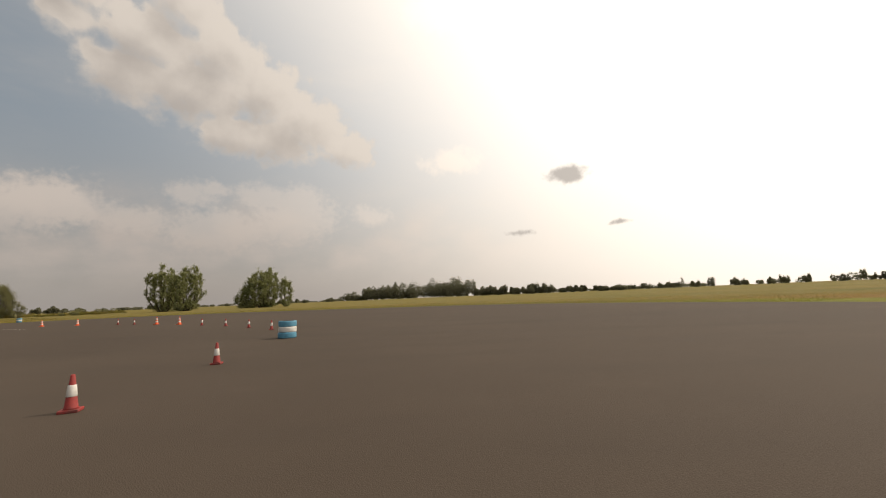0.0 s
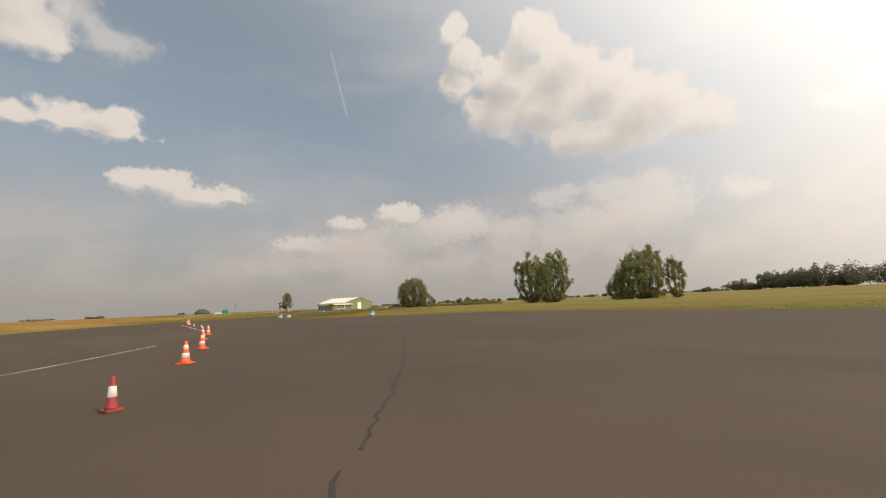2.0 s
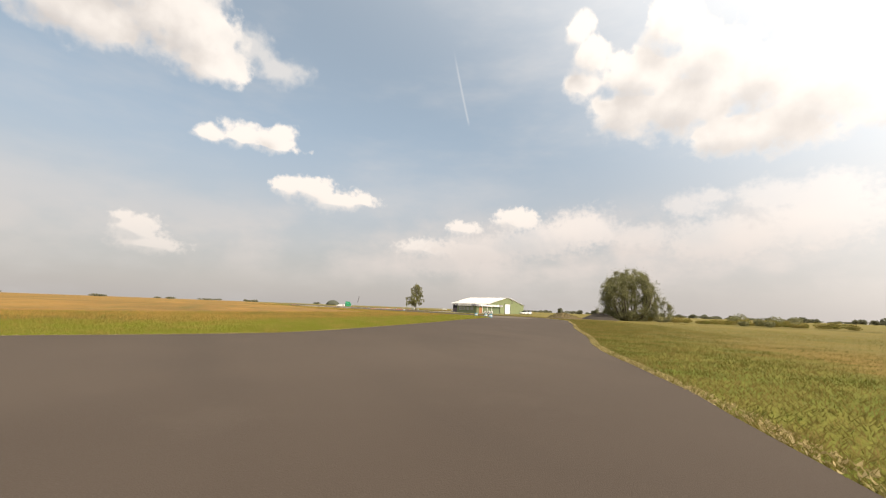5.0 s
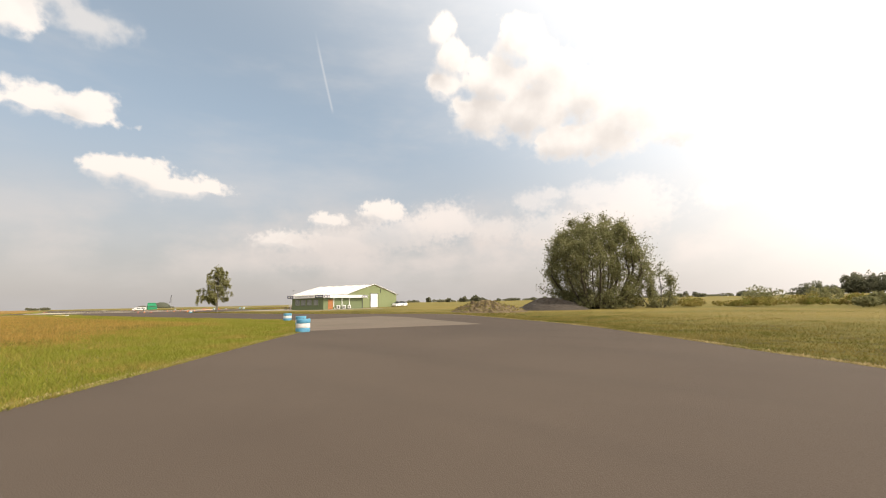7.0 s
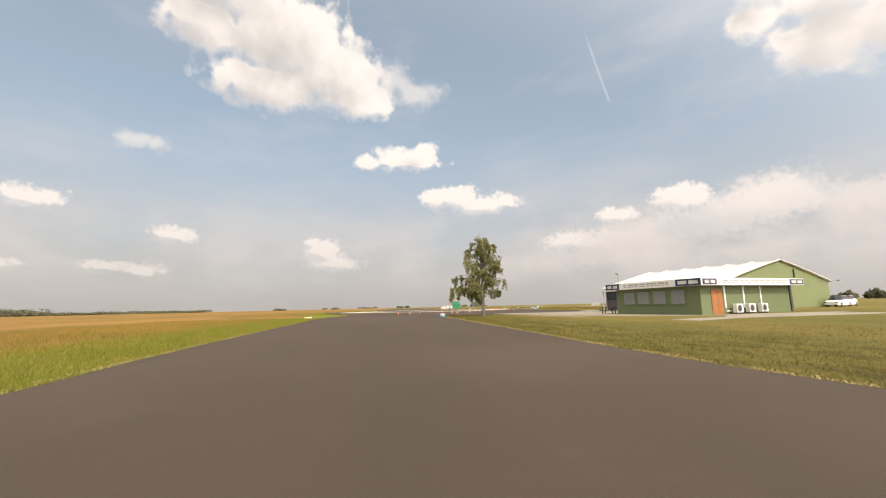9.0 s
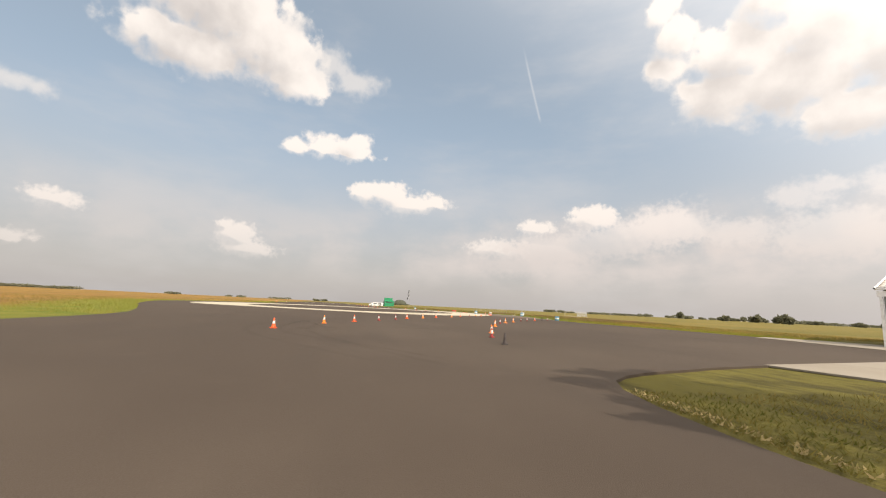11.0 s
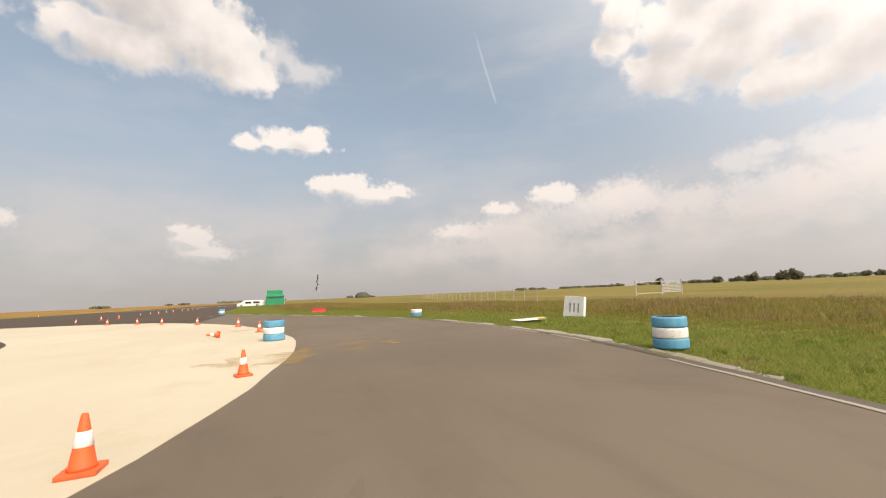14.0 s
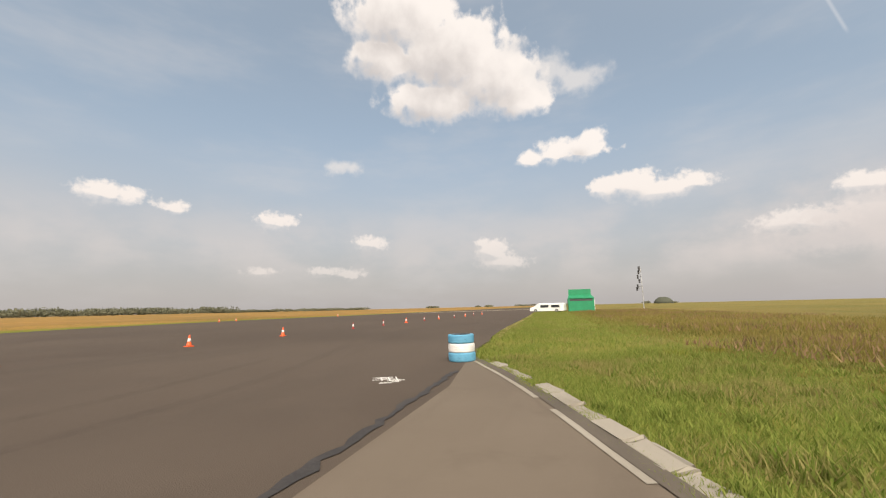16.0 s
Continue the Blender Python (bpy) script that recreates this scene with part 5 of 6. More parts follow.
def tyre_stack(x, y, colours, label, seed, z=0.0):
    r = random.Random(seed)
    s = thing("tyre_stack", pose(x, y, z, 0, 0, r.uniform(0, 360)), label, "tyre stack", "painted tyre stacks")
    h = 0.0
    for c in colours:
        w, R = r.uniform(0.185, 0.205), r.uniform(0.3, 0.315)
        prof = [(0.18, 0.045), (0.185, 0.012), (0.22, 0.003), (0.27, 0.0), (R - 0.02, 0.004), (R - 0.004, 0.016), (R, 0.04), (R + 0.002, w / 2), (R, w - 0.04), (R - 0.004, w - 0.016),
                (R - 0.02, w - 0.004), (0.27, w), (0.22, w - 0.003), (0.185, w - 0.012), (0.18, w - 0.045), (0.24, w - 0.06), (0.25, w / 2), (0.24, 0.06)]
        bm = lathe(prof, 32, close=True)
        # tread blocks: every other strip of the running face pressed in a little
        for f in bm.faces:
            c0 = f.calc_center_median()
            ang = math.atan2(c0.y, c0.x)
            if math.hypot(c0.x, c0.y) > R - 0.006 and int((ang + math.pi) / (math.pi / 16)) % 2 == 0:
                for v in f.verts:
                    v.co.x *= 0.9955
                    v.co.y *= 0.9955
        t = part("tyre", bm, M_BLUE if c == "b" else M_TWHITE, s, "tyre painted light blue" if c == "b" else "tyre painted white", smooth=True)
        t.matrix_basis = pose(r.uniform(-0.014, 0.014), r.uniform(-0.014, 0.014), h, r.uniform(-0.8, 0.8), r.uniform(-0.8, 0.8), r.uniform(0, 360))
        inner_ring = lathe([(0.225, w - 0.0045), (0.178, w - 0.02), (0.178, 0.02), (0.174, 0.02), (0.174, w - 0.012), (0.224, w + 0.002)], 24, close=True)
        b = part("bead", inner_ring, M_RUBBER, t, "bare black rubber bead")
        h += w
    return s


tyre_stack(-5.06, 14.49, "bwb", "stack of three tyres painted blue, white and blue on asphalt", 1)
tyre_stack(-61.0, 62.3, "bwb", "stack of three blue and white tyres at the grass edge", 2)
tyre_stack(-79.2, 58.5, "bwb", "stack of three blue and white tyres on a grass corner", 3)
tyre_stack(-78.4, 59.4, "bw", "low stack of two painted tyres on a grass corner", 4)
tyre_stack(-141.25, 97.42, "bwb", "stack of blue and white tyres standing in long grass", 5, -0.03)
tyre_stack(-146.82, 100.15, "bwb", "scuffed stack of blue and white tyres sunk in long grass", 6, -0.06)
tyre_stack(-154.99, 103.23, "bwb", "stack of blue and white tyres where the grass meets concrete", 7, -0.02)
tyre_stack(-217.9, 112.9, "bw", "low pair of painted tyres at the road edge", 8)
tyre_stack(-272.3, 143.1, "bwb", "stack of three blue and white tyres where the kerb starts", 9)
tyre_stack(-296.8, 150.75, "bwb", "stack of blue and white tyres leaning in grass by the kerb", 10)
tyre_stack(-313.03, 150.96, "bw", "white tyre on a blue one in grass by the kerb", 11)
tyre_stack(-304.68, 143.70, "bwb", "scuffed stack of three tyres on the cream surface", 12, 0.012)
tyre_stack(-338.92, 138.18, "bwb", "stack of three tyres at the tip of the concrete bend", 13)


# ---------------------------------------------------------------- small things by the bend
def white_barrier():
    b = thing("barrier_panel", pose(-305.15, 155.4, -0.05, -8, 4, 12), "leaning white concrete barrier panel with three slots in tall grass", "barrier")
    bm = bmesh.new()
    box(bm, -0.52, 0.52, -0.07, 0.07, 0.0, 0.22, 0.015)
    box(bm, -0.5, 0.5, -0.07, 0.07, 0.6, 0.9, 0.015)
    for x0, x1 in ((-0.51, -0.24), (-0.15, -0.03), (0.06, 0.18), (0.27, 0.51)):
        box(bm, x0, x1, -0.068, 0.068, 0.21, 0.61, 0.01)
    part("panel", bm, M_WHITEPAINT, b)
    part("slot_back", boxes((-0.45, 0.45, 0.0, 0.04, 0.2, 0.62)), M_STEEL, b, "grey slot backs")


def lying_board():
    b = thing("sign_board", pose(-304.85, 152.9, 0.035, 2, -2, -14), "white board lying on the grass beside yellow battens", "board")
    part("board", boxes((-0.6, 0.6, -0.52, 0.52, 0.0, 0.025), bevel=0.006), M_WHITEPAINT, b)
    part("batten", boxes((-0.72, -0.66, -0.5, 0.95, -0.02, 0.03), bevel=0.006), M_YELLOW, b, "yellow wooden batten")
    part("batten", boxes((0.3, 1.05, 0.3, 0.35, 0.026, 0.07), bevel=0.006), M_YELLOW, b, "yellow wooden batten")


def red_barrier(x, y, turn):
    b = thing("plastic_barrier", pose(x, y, -0.02, 0, 0, turn), "red plastic road barrier standing in grass", "barrier", "red plastic barriers")
    secs = []
    for s in (-0.28, -0.26, 0.26, 0.28):
        k = 0.85 if abs(s) > 0.27 else 1.0
        h = 0.38 * (0.95 if k < 1 else 1)
        secs.append([(s, -0.17 * k, 0.02), (s, -0.15 * k, 0.12), (s, -0.08 * k, 0.2), (s, -0.06 * k, h), (s, 0.06 * k, h), (s, 0.08 * k, 0.2), (s, 0.15 * k, 0.12), (s, 0.17 * k, 0.02)])
    part("hull", lofted(secs), M_REDBAR, b)
    part("socket", boxes((-0.08, 0.08, -0.19, 0.19, 0.0, 0.06), bevel=0.01), M_REDBAR, b)


white_barrier()
lying_board()
red_barrier(-329.0, 146.75, 71)
red_barrier(-328.81, 147.31, 75)


def kerb():
    k = thing("kerb", pose(0, 0, 0), "broken pale concrete kerb along the bend", "kerb", kind="structure")
    line = curve_through([(*q, 0.0) for q in BEND_EDGE], 8)
    r = random.Random(9)
    meshes = []
    for i in range(5):
        bm = boxes((-0.31, 0.31, -0.12, 0.12, -0.12, 0.055), bevel=0.025)
        for v in bm.verts:
            v.co += Vector((r.uniform(-0.03, 0.03), r.uniform(-0.025, 0.025), r.uniform(-0.015, 0.015)))
            if v.co.y < 0:
                v.co.z -= 0.03
        me = bpy.data.meshes.new("kerb_stone")
        bm.to_mesh(me)
        bm.free()
        me.materials.append(M_KERB)
        meshes.append(me)
    run, total = 0.0, 0.0
    for a, b in zip(line, line[1:]):
        total += (b - a).length
    want = 0.5
    for a, b in zip(line, line[1:]):
        d = b - a
        while run + d.length > want:
            t = (want - run) / d.length
            p = a + d * t
            side = Vector((d.y, -d.x, 0)).normalized()          # away from the track
            if r.random() > 0.16:
                o = new("kerb_stone", meshes[r.randrange(5)])
                o.parent = k
                ang = math.degrees(math.atan2(d.y, d.x))
                q = p + side * (0.20 + r.uniform(-0.03, 0.03))
                o.matrix_basis = pose(q.x, q.y, r.uniform(-0.065, -0.01), r.uniform(-5, 8), r.uniform(-1.5, 1.5), ang + r.uniform(-2, 2) + 180)
            want += r.uniform(0.62, 0.72)
        run += d.length
    # dirt gap and pale gutter line inside the stones
    for name, lo, hi, z, mat, lab in (("gutter_dirt", -0.08, 0.1, 0.010, M_DIRT, "dirt-filled gap beside the kerb"), ("gutter_line", -0.17, -0.09, 0.013, M_KERB, "pale gutter edge")):
        verts, faces = [], []
        for i, p in enumerate(line):
            d = (line[min(i + 1, len(line) - 1)] - line[max(i - 1, 0)]).normalized()
            s = Vector((d.y, -d.x, 0))
            w = 0.05 * noise.noise((i * 0.7, 2.0, 0.0))
            for o in (lo + w * 0.5, hi + w):
                q = p + s * o
                verts.append((q.x, q.y, z))
        for i in range(len(line) - 1):
            if name == "gutter_dirt" or noise.noise((i * 0.23, 7.0, 1.0)) > -0.12:
                faces.append((2 * i, 2 * i + 1, 2 * i + 3, 2 * i + 2))
        raw(name, verts, faces, mat, k, lab)


kerb()


# ---------------------------------------------------------------- marks on the asphalt
def ribbon(name, pts, width, z, mat, label, rough=0.0, steps=8, seed=0, gaps=False):
    line = curve_through([(*q, 0.0) for q in pts], steps)
    r = random.Random(seed)
    verts, faces = [], []
    for i, p in enumerate(line):
        d = (line[min(i + 1, len(line) - 1)] - line[max(i - 1, 0)]).normalized()
        s = Vector((-d.y, d.x, 0))
        p = p + s * (r.uniform(-rough, rough) + 2.2 * rough * noise.noise((i * 0.75, seed * 3.7, 0.0)) if i not in (0, len(line) - 1) else 0.0)
        w = width * (r.uniform(0.35, 1.0) if rough else 1.0) * (0.25 if i in (0, len(line) - 1) else 1.0)
        verts += [tuple(p + s * w / 2 + Vector((0, 0, z))), tuple(p - s * w / 2 + Vector((0, 0, z)))]
    for i in range(len(line) - 1):
        if not gaps or noise.noise((i * 0.27, seed * 5.3, 8.0)) < 0.22:
            faces.append((2 * i, 2 * i + 1, 2 * i + 3, 2 * i + 2))
    return tagged(raw(name, verts, faces, mat), label, "road mark", kind="structure")


def skid_mat(name, thin, thick):
    def build(n):
        p = world_place(n)
        s = principled(n, rgb(0.028, 0.025, 0.023), 0.8, spec=0.2)
        clear = n.add("ShaderNodeBsdfTransparent")
        return n.add("ShaderNodeMixShader", n.ramp(n.noise(p, 3.0, 5, 0.7), 0.3, 0.7, thin, thick), clear, s)
    return material(name, build)


M_SKID = skid_mat("rubber_mark", 0.012, 0.10)
M_FAINT = skid_mat("faint_rubber", 0.01, 0.07)
M_LINE = skid_mat("rubber_line", 0.25, 0.85)
M_CRACK = plain_mat("crack_filler", rgb(0.018, 0.016, 0.015), rgb(0.03, 0.026, 0.024), 0.9)
M_CHALK = plain_mat("chalk_paint", rgb(0.62, 0.60, 0.56), rgb(0.5, 0.48, 0.44), 0.9)
for i, (pts, w) in enumerate([
        ([(-12.9, 27.6), (-9.9, 24.4), (-8.2, 22.9), (-6.6, 21.7), (-3.4, 18.3), (-1.3, 16.0), (6, 9)], 0.05),
        ([(-38.5, 50.8), (-33.0, 45.6), (-30.7, 43.4), (-26.0, 39.6), (-22.8, 36.7), (-17.9, 32.1), (-15.4, 29.8), (-13.5, 28.2)], 0.06),
        ([(-49.3, 41.0), (-48.1, 42.2), (-46.9, 44.1), (-46.0, 45.6), (-44.2, 47.2), (-39, 51.8)], 0.05),
        ([(-257.5, 120.0), (-253.7, 120.2), (-251.2, 120.5), (-248.5, 120.8), (-244, 121.2)], 0.07),
        ([(-265.6, 131.3), (-264.3, 131.3), (-262.7, 131.4)], 0.05), ([(-276.2, 135.2), (-275.2, 135.2), (-274.5, 135.3)], 0.06),
        ([(-269.7, 130.9), (-268.9, 130.95), (-267.9, 130.95)], 0.06), ([(-267.9, 131.25), (-267.3, 131.3), (-266.6, 131.3)], 0.05), ([(-264.5, 131.8), (-264.3, 131.85), (-264.0, 131.9)], 0.06),
        ([(-337.5, 138.45), (-333.5, 138.6), (-327.6, 138.7), (-322, 138.9)], 0.22)]):
    ribbon("asphalt_crack", pts, w * 0.75, 0.004 if i < 9 else 0.010, M_CRACK, "dark open crack across the asphalt", rough=0.05 if i < 9 else 0.025, steps=30, seed=i, gaps=i < 9)
for i, (pts, w) in enumerate([
        ([(-246.0, 109.1), (-240.5, 108.0), (-237.0, 108.4), (-235.1, 109.4), (-233.2, 110.4), (-229.0, 112.0)], 0.22), ([(-246.5, 108.0), (-240.0, 106.8), (-236.3, 107.3), (-233.6, 108.5), (-229.5, 110.6)], 0.22),
        ([(-246.2, 109.9), (-239.0, 109.2), (-236.0, 109.6), (-233.9, 110.3), (-230, 112.3)], 0.2), ([(-268.0, 132.6), (-265.6, 131.0), (-262.6, 129.3)], 0.24),
        ([(-325.0, 134.0), (-329.0, 135.2), (-333.0, 135.6), (-337.0, 135.0), (-343.0, 133.0)], 0.3), ([(-326.5, 133.0), (-330.0, 134.0), (-334.0, 134.2), (-338.5, 133.2)], 0.28),
        ([(-268.6, 134.3), (-266.9, 133.1), (-264.5, 131.4)], 0.2),
        ([(-254.0, 106.6), (-253.3, 105.2), (-252.2, 104.1), (-250.0, 104.0), (-248.5, 105.0)], 0.3)]):
    ribbon("skid_mark", pts, w, 0.0032 + 0.0004 * i, M_SKID, "dark curved tyre mark on the asphalt", steps=10)
for i, (pts, w) in enumerate([
        ([(-285.2, 140.6), (-289.9, 142.6), (-294.0, 143.9)], 0.2), ([(-287.0, 142.0), (-290.2, 143.2), (-294.0, 144.4)], 0.12),
        ([(-313.0, 146.9), (-319.0, 144.6), (-327.0, 141.0)], 0.14), ([(-307.0, 146.9), (-313.5, 146.0), (-319.5, 143.7), (-328.0, 140.2)], 0.1),
        ([(-304.0, 147.4), (-310.0, 147.6), (-317.0, 145.9)], 0.12), ([(-303.0, 148.6), (-309.0, 148.9), (-314.0, 147.9)], 0.2)]):
    ribbon("skid_mark", pts, w, 0.0095 + 0.0005 * i, M_SKID if i < 2 else M_FAINT, "faint tyre mark on the tan concrete", steps=10)
for i, (pts, w) in enumerate([
        ([(-239.6, 108.6), (-241.0, 109.9), (-242.1, 111.6), (-242.4, 113.2), (-241.8, 115.4), (-240.2, 118.1), (-238.6, 120.0)], 0.055),
        ([(-238.6, 108.4), (-240.4, 110.1), (-241.6, 111.8), (-242.1, 113.6), (-241.8, 115.9), (-240.6, 117.8)], 0.045),
        ([(-241.0, 109.8), (-242.2, 109.6), (-243.6, 109.4), (-246.0, 108.9)], 0.05), ([(-242.0, 108.2), (-245.1, 108.7), (-250.1, 110.6), (-254.0, 112.8)], 0.05)]):
    ribbon("tyre_line", pts, w, 0.0072 + 0.0003 * i, M_LINE, "thin dark tyre line curving over the asphalt", rough=0.008, steps=12, seed=40 + i)
ribbon("painted_line", [(-47.0, 41.1), (-52.0, 42.1), (-60.0, 43.2), (-77.3, 45.6)], 0.07, 0.0045, M_CHALK, "worn thin white line under the cones", rough=0.012, steps=10, seed=3)
ribbon("painted_line", [(-30.5, 31.8), (-35.0, 34.9), (-39.5, 37.6)], 0.06, 0.0045, M_CHALK, "worn thin white line on the asphalt", rough=0.012, steps=10, seed=4)
ribbon("painted_line", [(-281.8, 119.5), (-292, 131.0), (-303.0, 133.0), (-314.0, 129.0)], 0.12, 0.0175, M_CHALK, "thin white line on the asphalt island", steps=10)


def chalk_scribble(x, y, turn, seed, size):
    r = random.Random(seed)
    bm = bmesh.new()
    for i in range(9):
        px, py = (i - 4) * 0.07, r.uniform(-0.12, 0.12)
        n = len(bm.verts)
        box(bm, px - 0.012, px + 0.012, py - r.uniform(0.08, 0.2), py + r.uniform(0.08, 0.2), 0.0, 0.002)
    for i in range(3):
        box(bm, -0.28, 0.25 * r.random(), -0.14 + 0.13 * i, -0.12 + 0.13 * i, 0.0025, 0.004)
    ob = link_mesh("chalk_mark", bm, M_CHALK)
    ob.matrix_world = pose(x, y, 0.005, 0, 0, turn) @ Matrix.Diagonal((size, size, 1.0, 1.0))
    tagged(ob, "unreadable white strokes painted on the asphalt", "road mark", kind="structure")


chalk_scribble(-336.3, 137.6, 30, 1, 1.0)
chalk_scribble(-331.5, 137.35, 40, 2, 0.45)


# ---------------------------------------------------------------- west field: green box, mast, fence, shelter
def green_box():
    b = thing("control_box", pose(-407.5, 142.4, 0, 0, 0, 94), "bright green boxy trackside cabin with a raised back", "cabin")
    part("body", boxes((-2.2, 2.2, -1.3, 1.3, 0.0, 2.35), bevel=0.02), M_BOX, b)
    part("upper_board", boxes((-1.95, 1.95, 0.7, 0.95, 2.36, 4.0), bevel=0.02), M_BOX, b)
    bm = bmesh.new()
    vs = [bm.verts.new(p) for p in [(-2.25, -1.45, 2.30), (2.25, -1.45, 2.30), (1.98, 0.68, 2.85), (-1.98, 0.68, 2.85), (-2.25, -1.45, 2.38), (2.25, -1.45, 2.38), (1.98, 0.68, 2.93), (-1.98, 0.68, 2.93)]]
    for f in ((3, 2, 1, 0), (4, 5, 6, 7), (0, 1, 5, 4), (1, 2, 6, 5), (2, 3, 7, 6), (3, 0, 4, 7)):
        bm.faces.new([vs[i] for i in f])
    part("flap", bm, M_BOX, b, "raised green flap")
    part("hatch", boxes((-1.9, 1.9, -1.32, -1.302, 1.85, 2.2)), M_DARK, b, "dark open hatch")
    part("trim", boxes((2.202, 2.28, -1.2, 1.2, 0.1, 2.0)), M_WHITEPAINT, b, "white side trim")


def mast():
    m = thing("mast", pose(-418, 154.4, -0.05, 0, 0, 20), "thin steel mast carrying antennas and loudspeakers", "mast")
    part("pole", lathe([(0.09, 0), (0.08, 4), (0.05, 8.2), (0.0, 8.25)], 10), M_STEEL, m)
    for z, w in ((7.4, -0.9), (6.5, -1.3), (5.6, -0.8), (4.6, -1.6), (4.1, -1.9)):
        a = part("arm", boxes((w, 0.05, -0.03, 0.03, z - 0.03, z + 0.03)), M_STEEL, m)
        part("antenna", boxes((w - 0.12, w + 0.12, -0.12, 0.12, z - 0.35, z + 0.45), bevel=0.03), M_DARK, a, "dark antenna box")
    part("top_unit", boxes((-0.75, -0.45, -0.15, 0.15, 7.7, 8.6), bevel=0.04), M_DARK, m)
    part("foot", boxes((-0.4, 0.4, -0.4, 0.4, 0, 0.2), bevel=0.03), M_SLAB, m)


def shelter():
    s = thing("aircraft_shelter", pose(-1293, 330, -0.2, 0, 0, 80), "dark rounded overgrown shelter far across the field", "shelter")
    bm = bmesh.new()
    bmesh.ops.create_uvsphere(bm, u_segments=24, v_segments=12, radius=1.0)
    for v in bm.verts:
        n = noise.noise(v.co * 3.0) * 0.06
        v.co = Vector((v.co.x * 19 * (1 + n), v.co.y * 19 * (1 + n), max(v.co.z, -0.02) * 14 * (1 + n)))
    part("mound", bm, M_SHELTER, s, smooth=True)


def fence():
    f = thing("fence", pose(0, 0, 0), "weathered wire fence on grey posts in the meadow", "fence")
    a, b = Vector((-322.4, 165.6, 0)), Vector((-392.3, 178.6, 0))
    post = boxes((-0.025, 0.025, -0.025, 0.025, -0.1, 1.35), bevel=0.006)
    me = bpy.data.meshes.new("post")
    post.to_mesh(me)
    post.free()
    me.materials.append(M_FENCE)
    n = 24
    for i in range(n + 1):
        o = new("post", me)
        o.parent = f
        p = a.lerp(b, i / n)
        o.matrix_basis = pose(p.x, p.y, -0.03, cone_random.uniform(-2, 2), cone_random.uniform(-2, 2), 10)
    for z in (0.25, 0.6, 0.95, 1.28):
        v, fc = [], []
        tube(v, fc, [a + Vector((0, 0, z)), a.lerp(b, 0.5) + Vector((0, 0, z - 0.03)), b + Vector((0, 0, z))], [0.008] * 3, 4)
        raw("wire", v, fc, M_STEEL, f)
    g = thing("field_gate", pose(-325.0, 180.5, 0, 0, 0, 96), "old white metal gate with a slatted panel in the meadow", "gate")
    for x in (0.0, 4.6, 8.4):
        part("gate_post", boxes((x - 0.05, x + 0.05, -0.05, 0.05, -0.1, 1.75), bevel=0.01), M_FENCE, g)
    for z in (0.25, 1.55):
        part("rail", boxes((0.07, 4.53, -0.03, 0.03, z - 0.04, z + 0.04)), M_FENCE, g)
    for i in range(8):
        part("slat", boxes((4.68, 8.32, -0.02, 0.02, 0.22 + i * 0.18, 0.33 + i * 0.18)), M_STEEL, g)


green_box()
mast()
shelter()
fence()


# ---------------------------------------------------------------- heaps and container by the willow
def heap(x, y, w, d, h, turn, mat, label, seed, lumps=0.25):
    bm = bmesh.new()
    n = 64
    grid = [[None] * (n + 1) for _ in range(n + 1)]
    for i in range(n + 1):
        for j in range(n + 1):
            u, v = 2 * i / n - 1, 2 * j / n - 1
            r = math.hypot(u, v)
            z = h * max(0.0, 1 - r ** 1.7) * (0.8 + 0.5 * noise.noise((u * 1.6 + seed, v * 1.6, 0.0)))
            z += lumps * h * (noise.noise((u * 7 + seed, v * 7, 3.0)) + 0.7 * noise.noise((u * 17 + seed, v * 13, 1.0)) + 0.5 * noise.noise((u * 34 + seed, v * 27, 2.0))) * max(0, 1 - r) ** 0.5 if r < 1 else 0
            grid[i][j] = bm.verts.new((u * w, v * d, z - 0.08 if r < 1 else -0.12))
    for i in range(n):
        for j in range(n):
            bm.faces.new((grid[i][j], grid[i + 1][j], grid[i + 1][j + 1], grid[i][j + 1]))
    ob = link_mesh("heap", bm, mat, smooth=False)
    ob.matrix_world = pose(x, y, 0, 0, 0, turn)
    tagged(ob, label, "heap")
    return ob


def heap_weeds(ob, count, seed):
    """Dry tufts and roots standing out of a heap."""
    r = random.Random(seed)
    vs = [v.co.copy() for v in ob.data.vertices if v.co.z > 0.1]
    rng = np.random.default_rng(seed)
    c = np.array([tuple(vs[r.randrange(len(vs))]) for _ in range(count)]) + rng.normal(size=(count, 3)) * np.array([0.08, 0.08, 0.03])
    leaf_mesh("weeds", c, 0.09, M_OLIVE, ob, seed)


soil = heap(-152.6, 125.6, 6.4, 3.8, 1.3, -25, M_SOIL, "heap of brown soil and dug turf on the grass", 3, lumps=0.3)
heap(-148.0, 131.8, 4.6, 3.2, 1.5, 20, M_GRAVEL, "heap of dark gravel beside the soil", 6, lumps=0.1)
# the third is a plain mound in place of a yellow-white log pile
heap(-169.0, 142.5, 1.5, 1.2, 0.95, 0, M_PALEHEAP, "low pale heap standing in for a yellow-white log pile", 9)
heap_weeds(soil, 2600, 5)
box_ob = thing("container", pose(-149.2, 136.6, -0.05, 0, 0, 24), "low dark blue container with a white top edge by the willow", "container")
part("body", boxes((-1.9, 1.9, -1.0, 1.0, 0.12, 1.3), bevel=0.03), M_TARP, box_ob)
part("top_rim", boxes((-1.95, 1.95, -1.05, 1.05, 1.305, 1.42), bevel=0.02), M_WHITEPAINT, box_ob, "white top edge")
for z in (0.62, 0.78, 0.94):
    part("vent_slat", boxes((-0.5, 0.5, -1.03, -1.002, z, z + 0.07)), M_FENCE, box_ob, "pale vent slat")
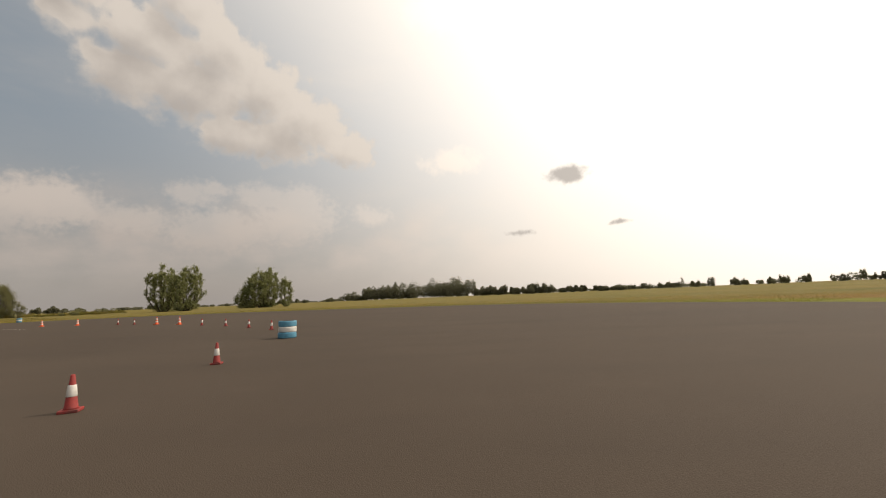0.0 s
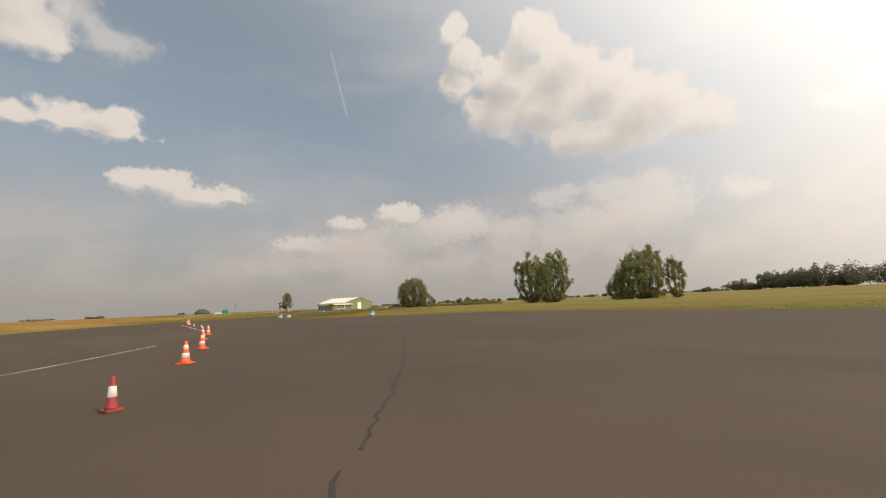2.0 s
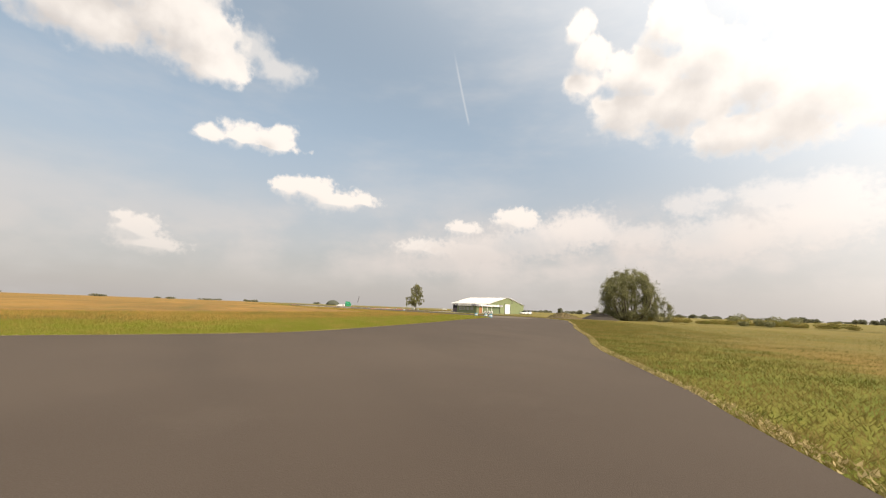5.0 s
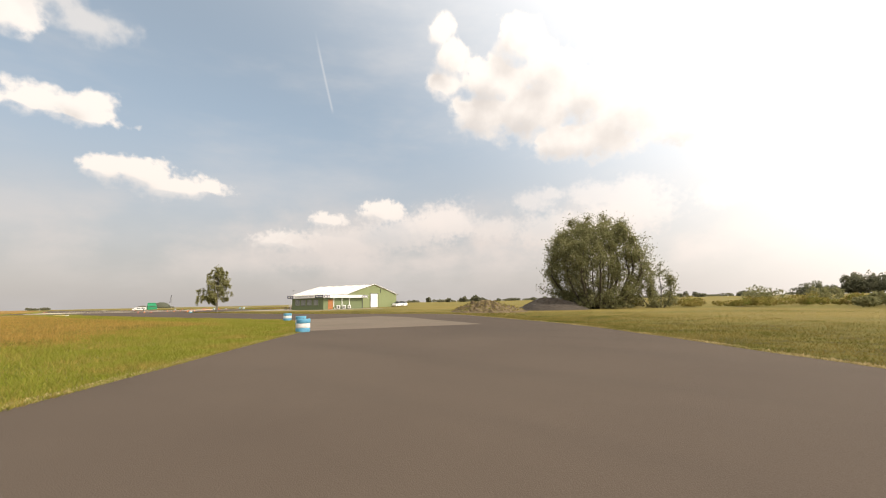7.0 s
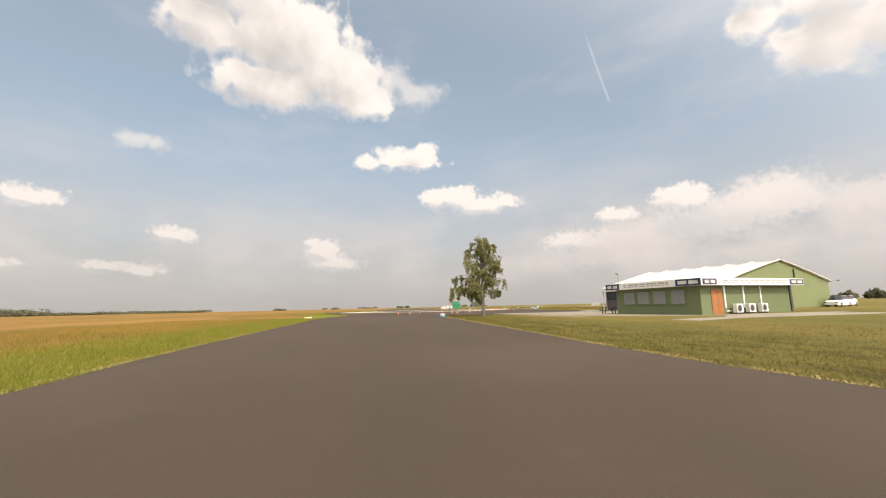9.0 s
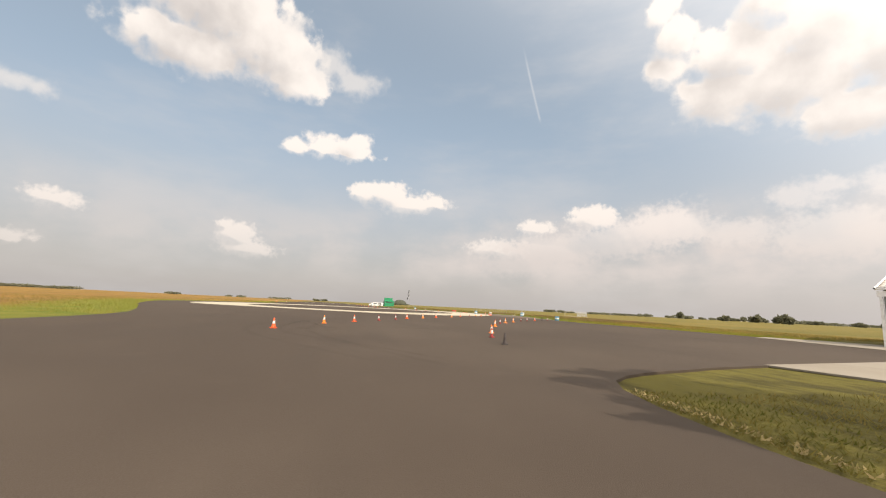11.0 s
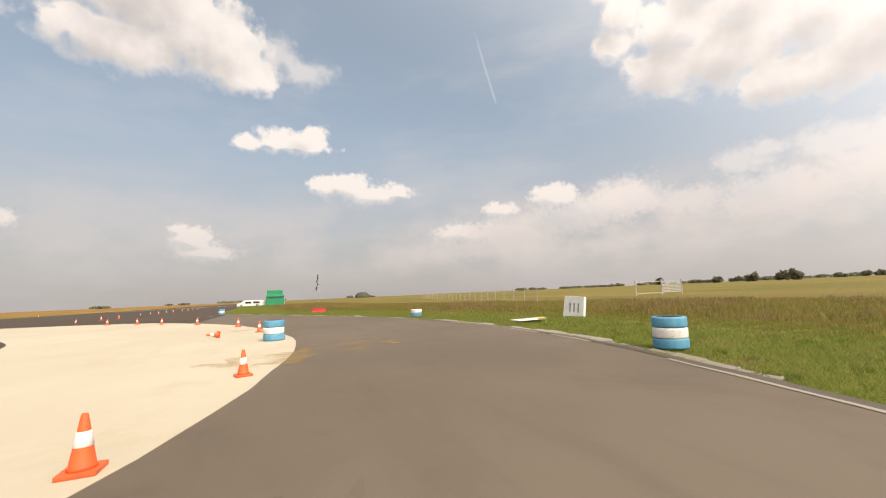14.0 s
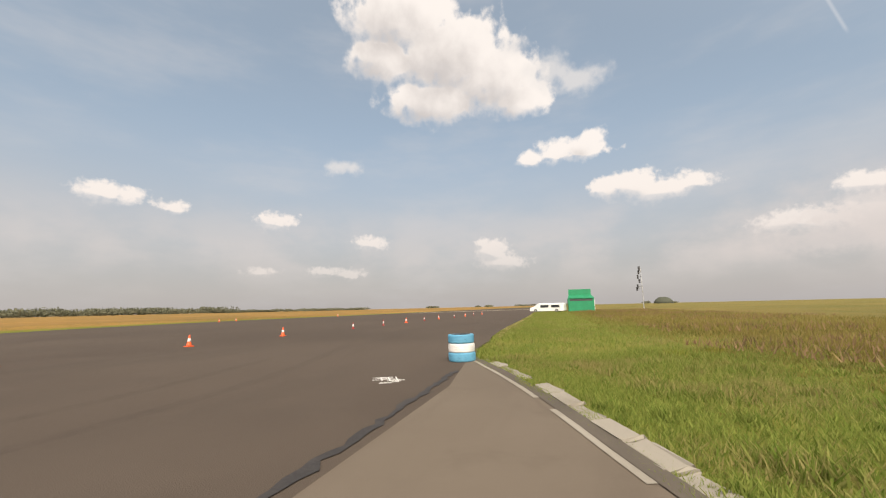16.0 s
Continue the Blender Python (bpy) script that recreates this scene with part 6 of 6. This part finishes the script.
for x in (-1.7, 1.7):
    part("corner_post", boxes((x - 0.07, x + 0.07, -1.04, -1.002, 0.12, 1.3)), M_DARK, box_ob)
part("skid", boxes((-1.8, 1.8, -0.8, -0.6, 0, 0.12)), M_DARK, box_ob)
part("skid", boxes((-1.8, 1.8, 0.6, 0.8, 0, 0.12)), M_DARK, box_ob)
# for a grey and white box; the tank shape, hoops and pallet are invented
crate = thing("tank", pose(-152.6, 138.6, -0.05, 0, 0, 20), "grey and white box beside a blue container, made up as a framed tank", "tank")
part("shell", boxes((-0.62, 0.62, -0.5, 0.5, 0.14, 1.25), bevel=0.08), M_BAND, crate)
part("dark_side", boxes((-0.98, -0.64, -0.52, 0.52, 0.0, 1.3), bevel=0.03), M_STEEL, crate, "grey metal side")
for z in (0.3, 0.6, 0.9, 1.2):
    part("hoop", boxes((-0.66, 0.66, -0.545, -0.51, z, z + 0.03)), M_STEEL, crate)
part("pallet", boxes((-0.62, 0.62, -0.5, 0.5, 0.0, 0.13), bevel=0.01), M_SHELTER, crate)


# ---------------------------------------------------------------- stains, bench, boards
def stain_mat():
    def build(n):
        p = world_place(n)
        s = principled(n, rgb(0.34, 0.22, 0.075), 0.9, spec=0.15)
        clear = n.add("ShaderNodeBsdfTransparent")
        return n.add("ShaderNodeMixShader", n.ramp(n.noise(p, 1.1, 6, 0.7), 0.40, 0.72, 0.0, 0.5), clear, s)
    return material("dirt_stain", build)


M_STAIN = stain_mat()
ribbon("dirt_stain", [(-299.6, 142.7), (-300.6, 143.9), (-301.6, 145.4), (-302.4, 146.6)], 2.2, 0.0145, M_STAIN, "ochre dirt carried over the cream surface", rough=0.03, steps=6, seed=5)
ribbon("dirt_stain", [(-310.2, 142.0), (-310.9, 143.4), (-311.4, 145.2)], 1.6, 0.0145, M_STAIN, "ochre dirt carried over the cream surface", rough=0.03, steps=6, seed=6)


def picnic_table():
    t = thing("picnic_table", pose(-203, 134, 0, 0, 0, 15.66) @ pose(-11.4, 0.6, 0.0, 0, 0, 10), "dark wooden picnic table beside the clubhouse", "table")
    part("tabletop", boxes((-0.9, 0.9, -0.38, 0.38, 0.7, 0.75), bevel=0.01), M_DARK, t)
    for y in (-0.75, 0.62):
        part("bench", boxes((-0.9, 0.9, y, y + 0.24, 0.41, 0.45), bevel=0.01), M_DARK, t)
    for x in (-0.65, 0.6):
        part("trestle", boxes((x, x + 0.06, -0.3, -0.2, 0, 0.7), (x, x + 0.06, 0.2, 0.3, 0, 0.7), (x, x + 0.06, -0.75, 0.86, 0.35, 0.41)), M_DARK, t)


picnic_table()
bd = thing("board_pile", pose(-232.0, 94.6, -0.02, 0, 0, 12), "low pile of pale boards at the grass edge", "boards")
for i in range(4):
    part("board", boxes((-2.4, 2.4, -0.5 + i * 0.26, -0.26 + i * 0.26, 0.0, 0.12 + 0.03 * (i % 2)), bevel=0.01), M_YELLOW if i < 2 else M_WHITEPAINT, bd)
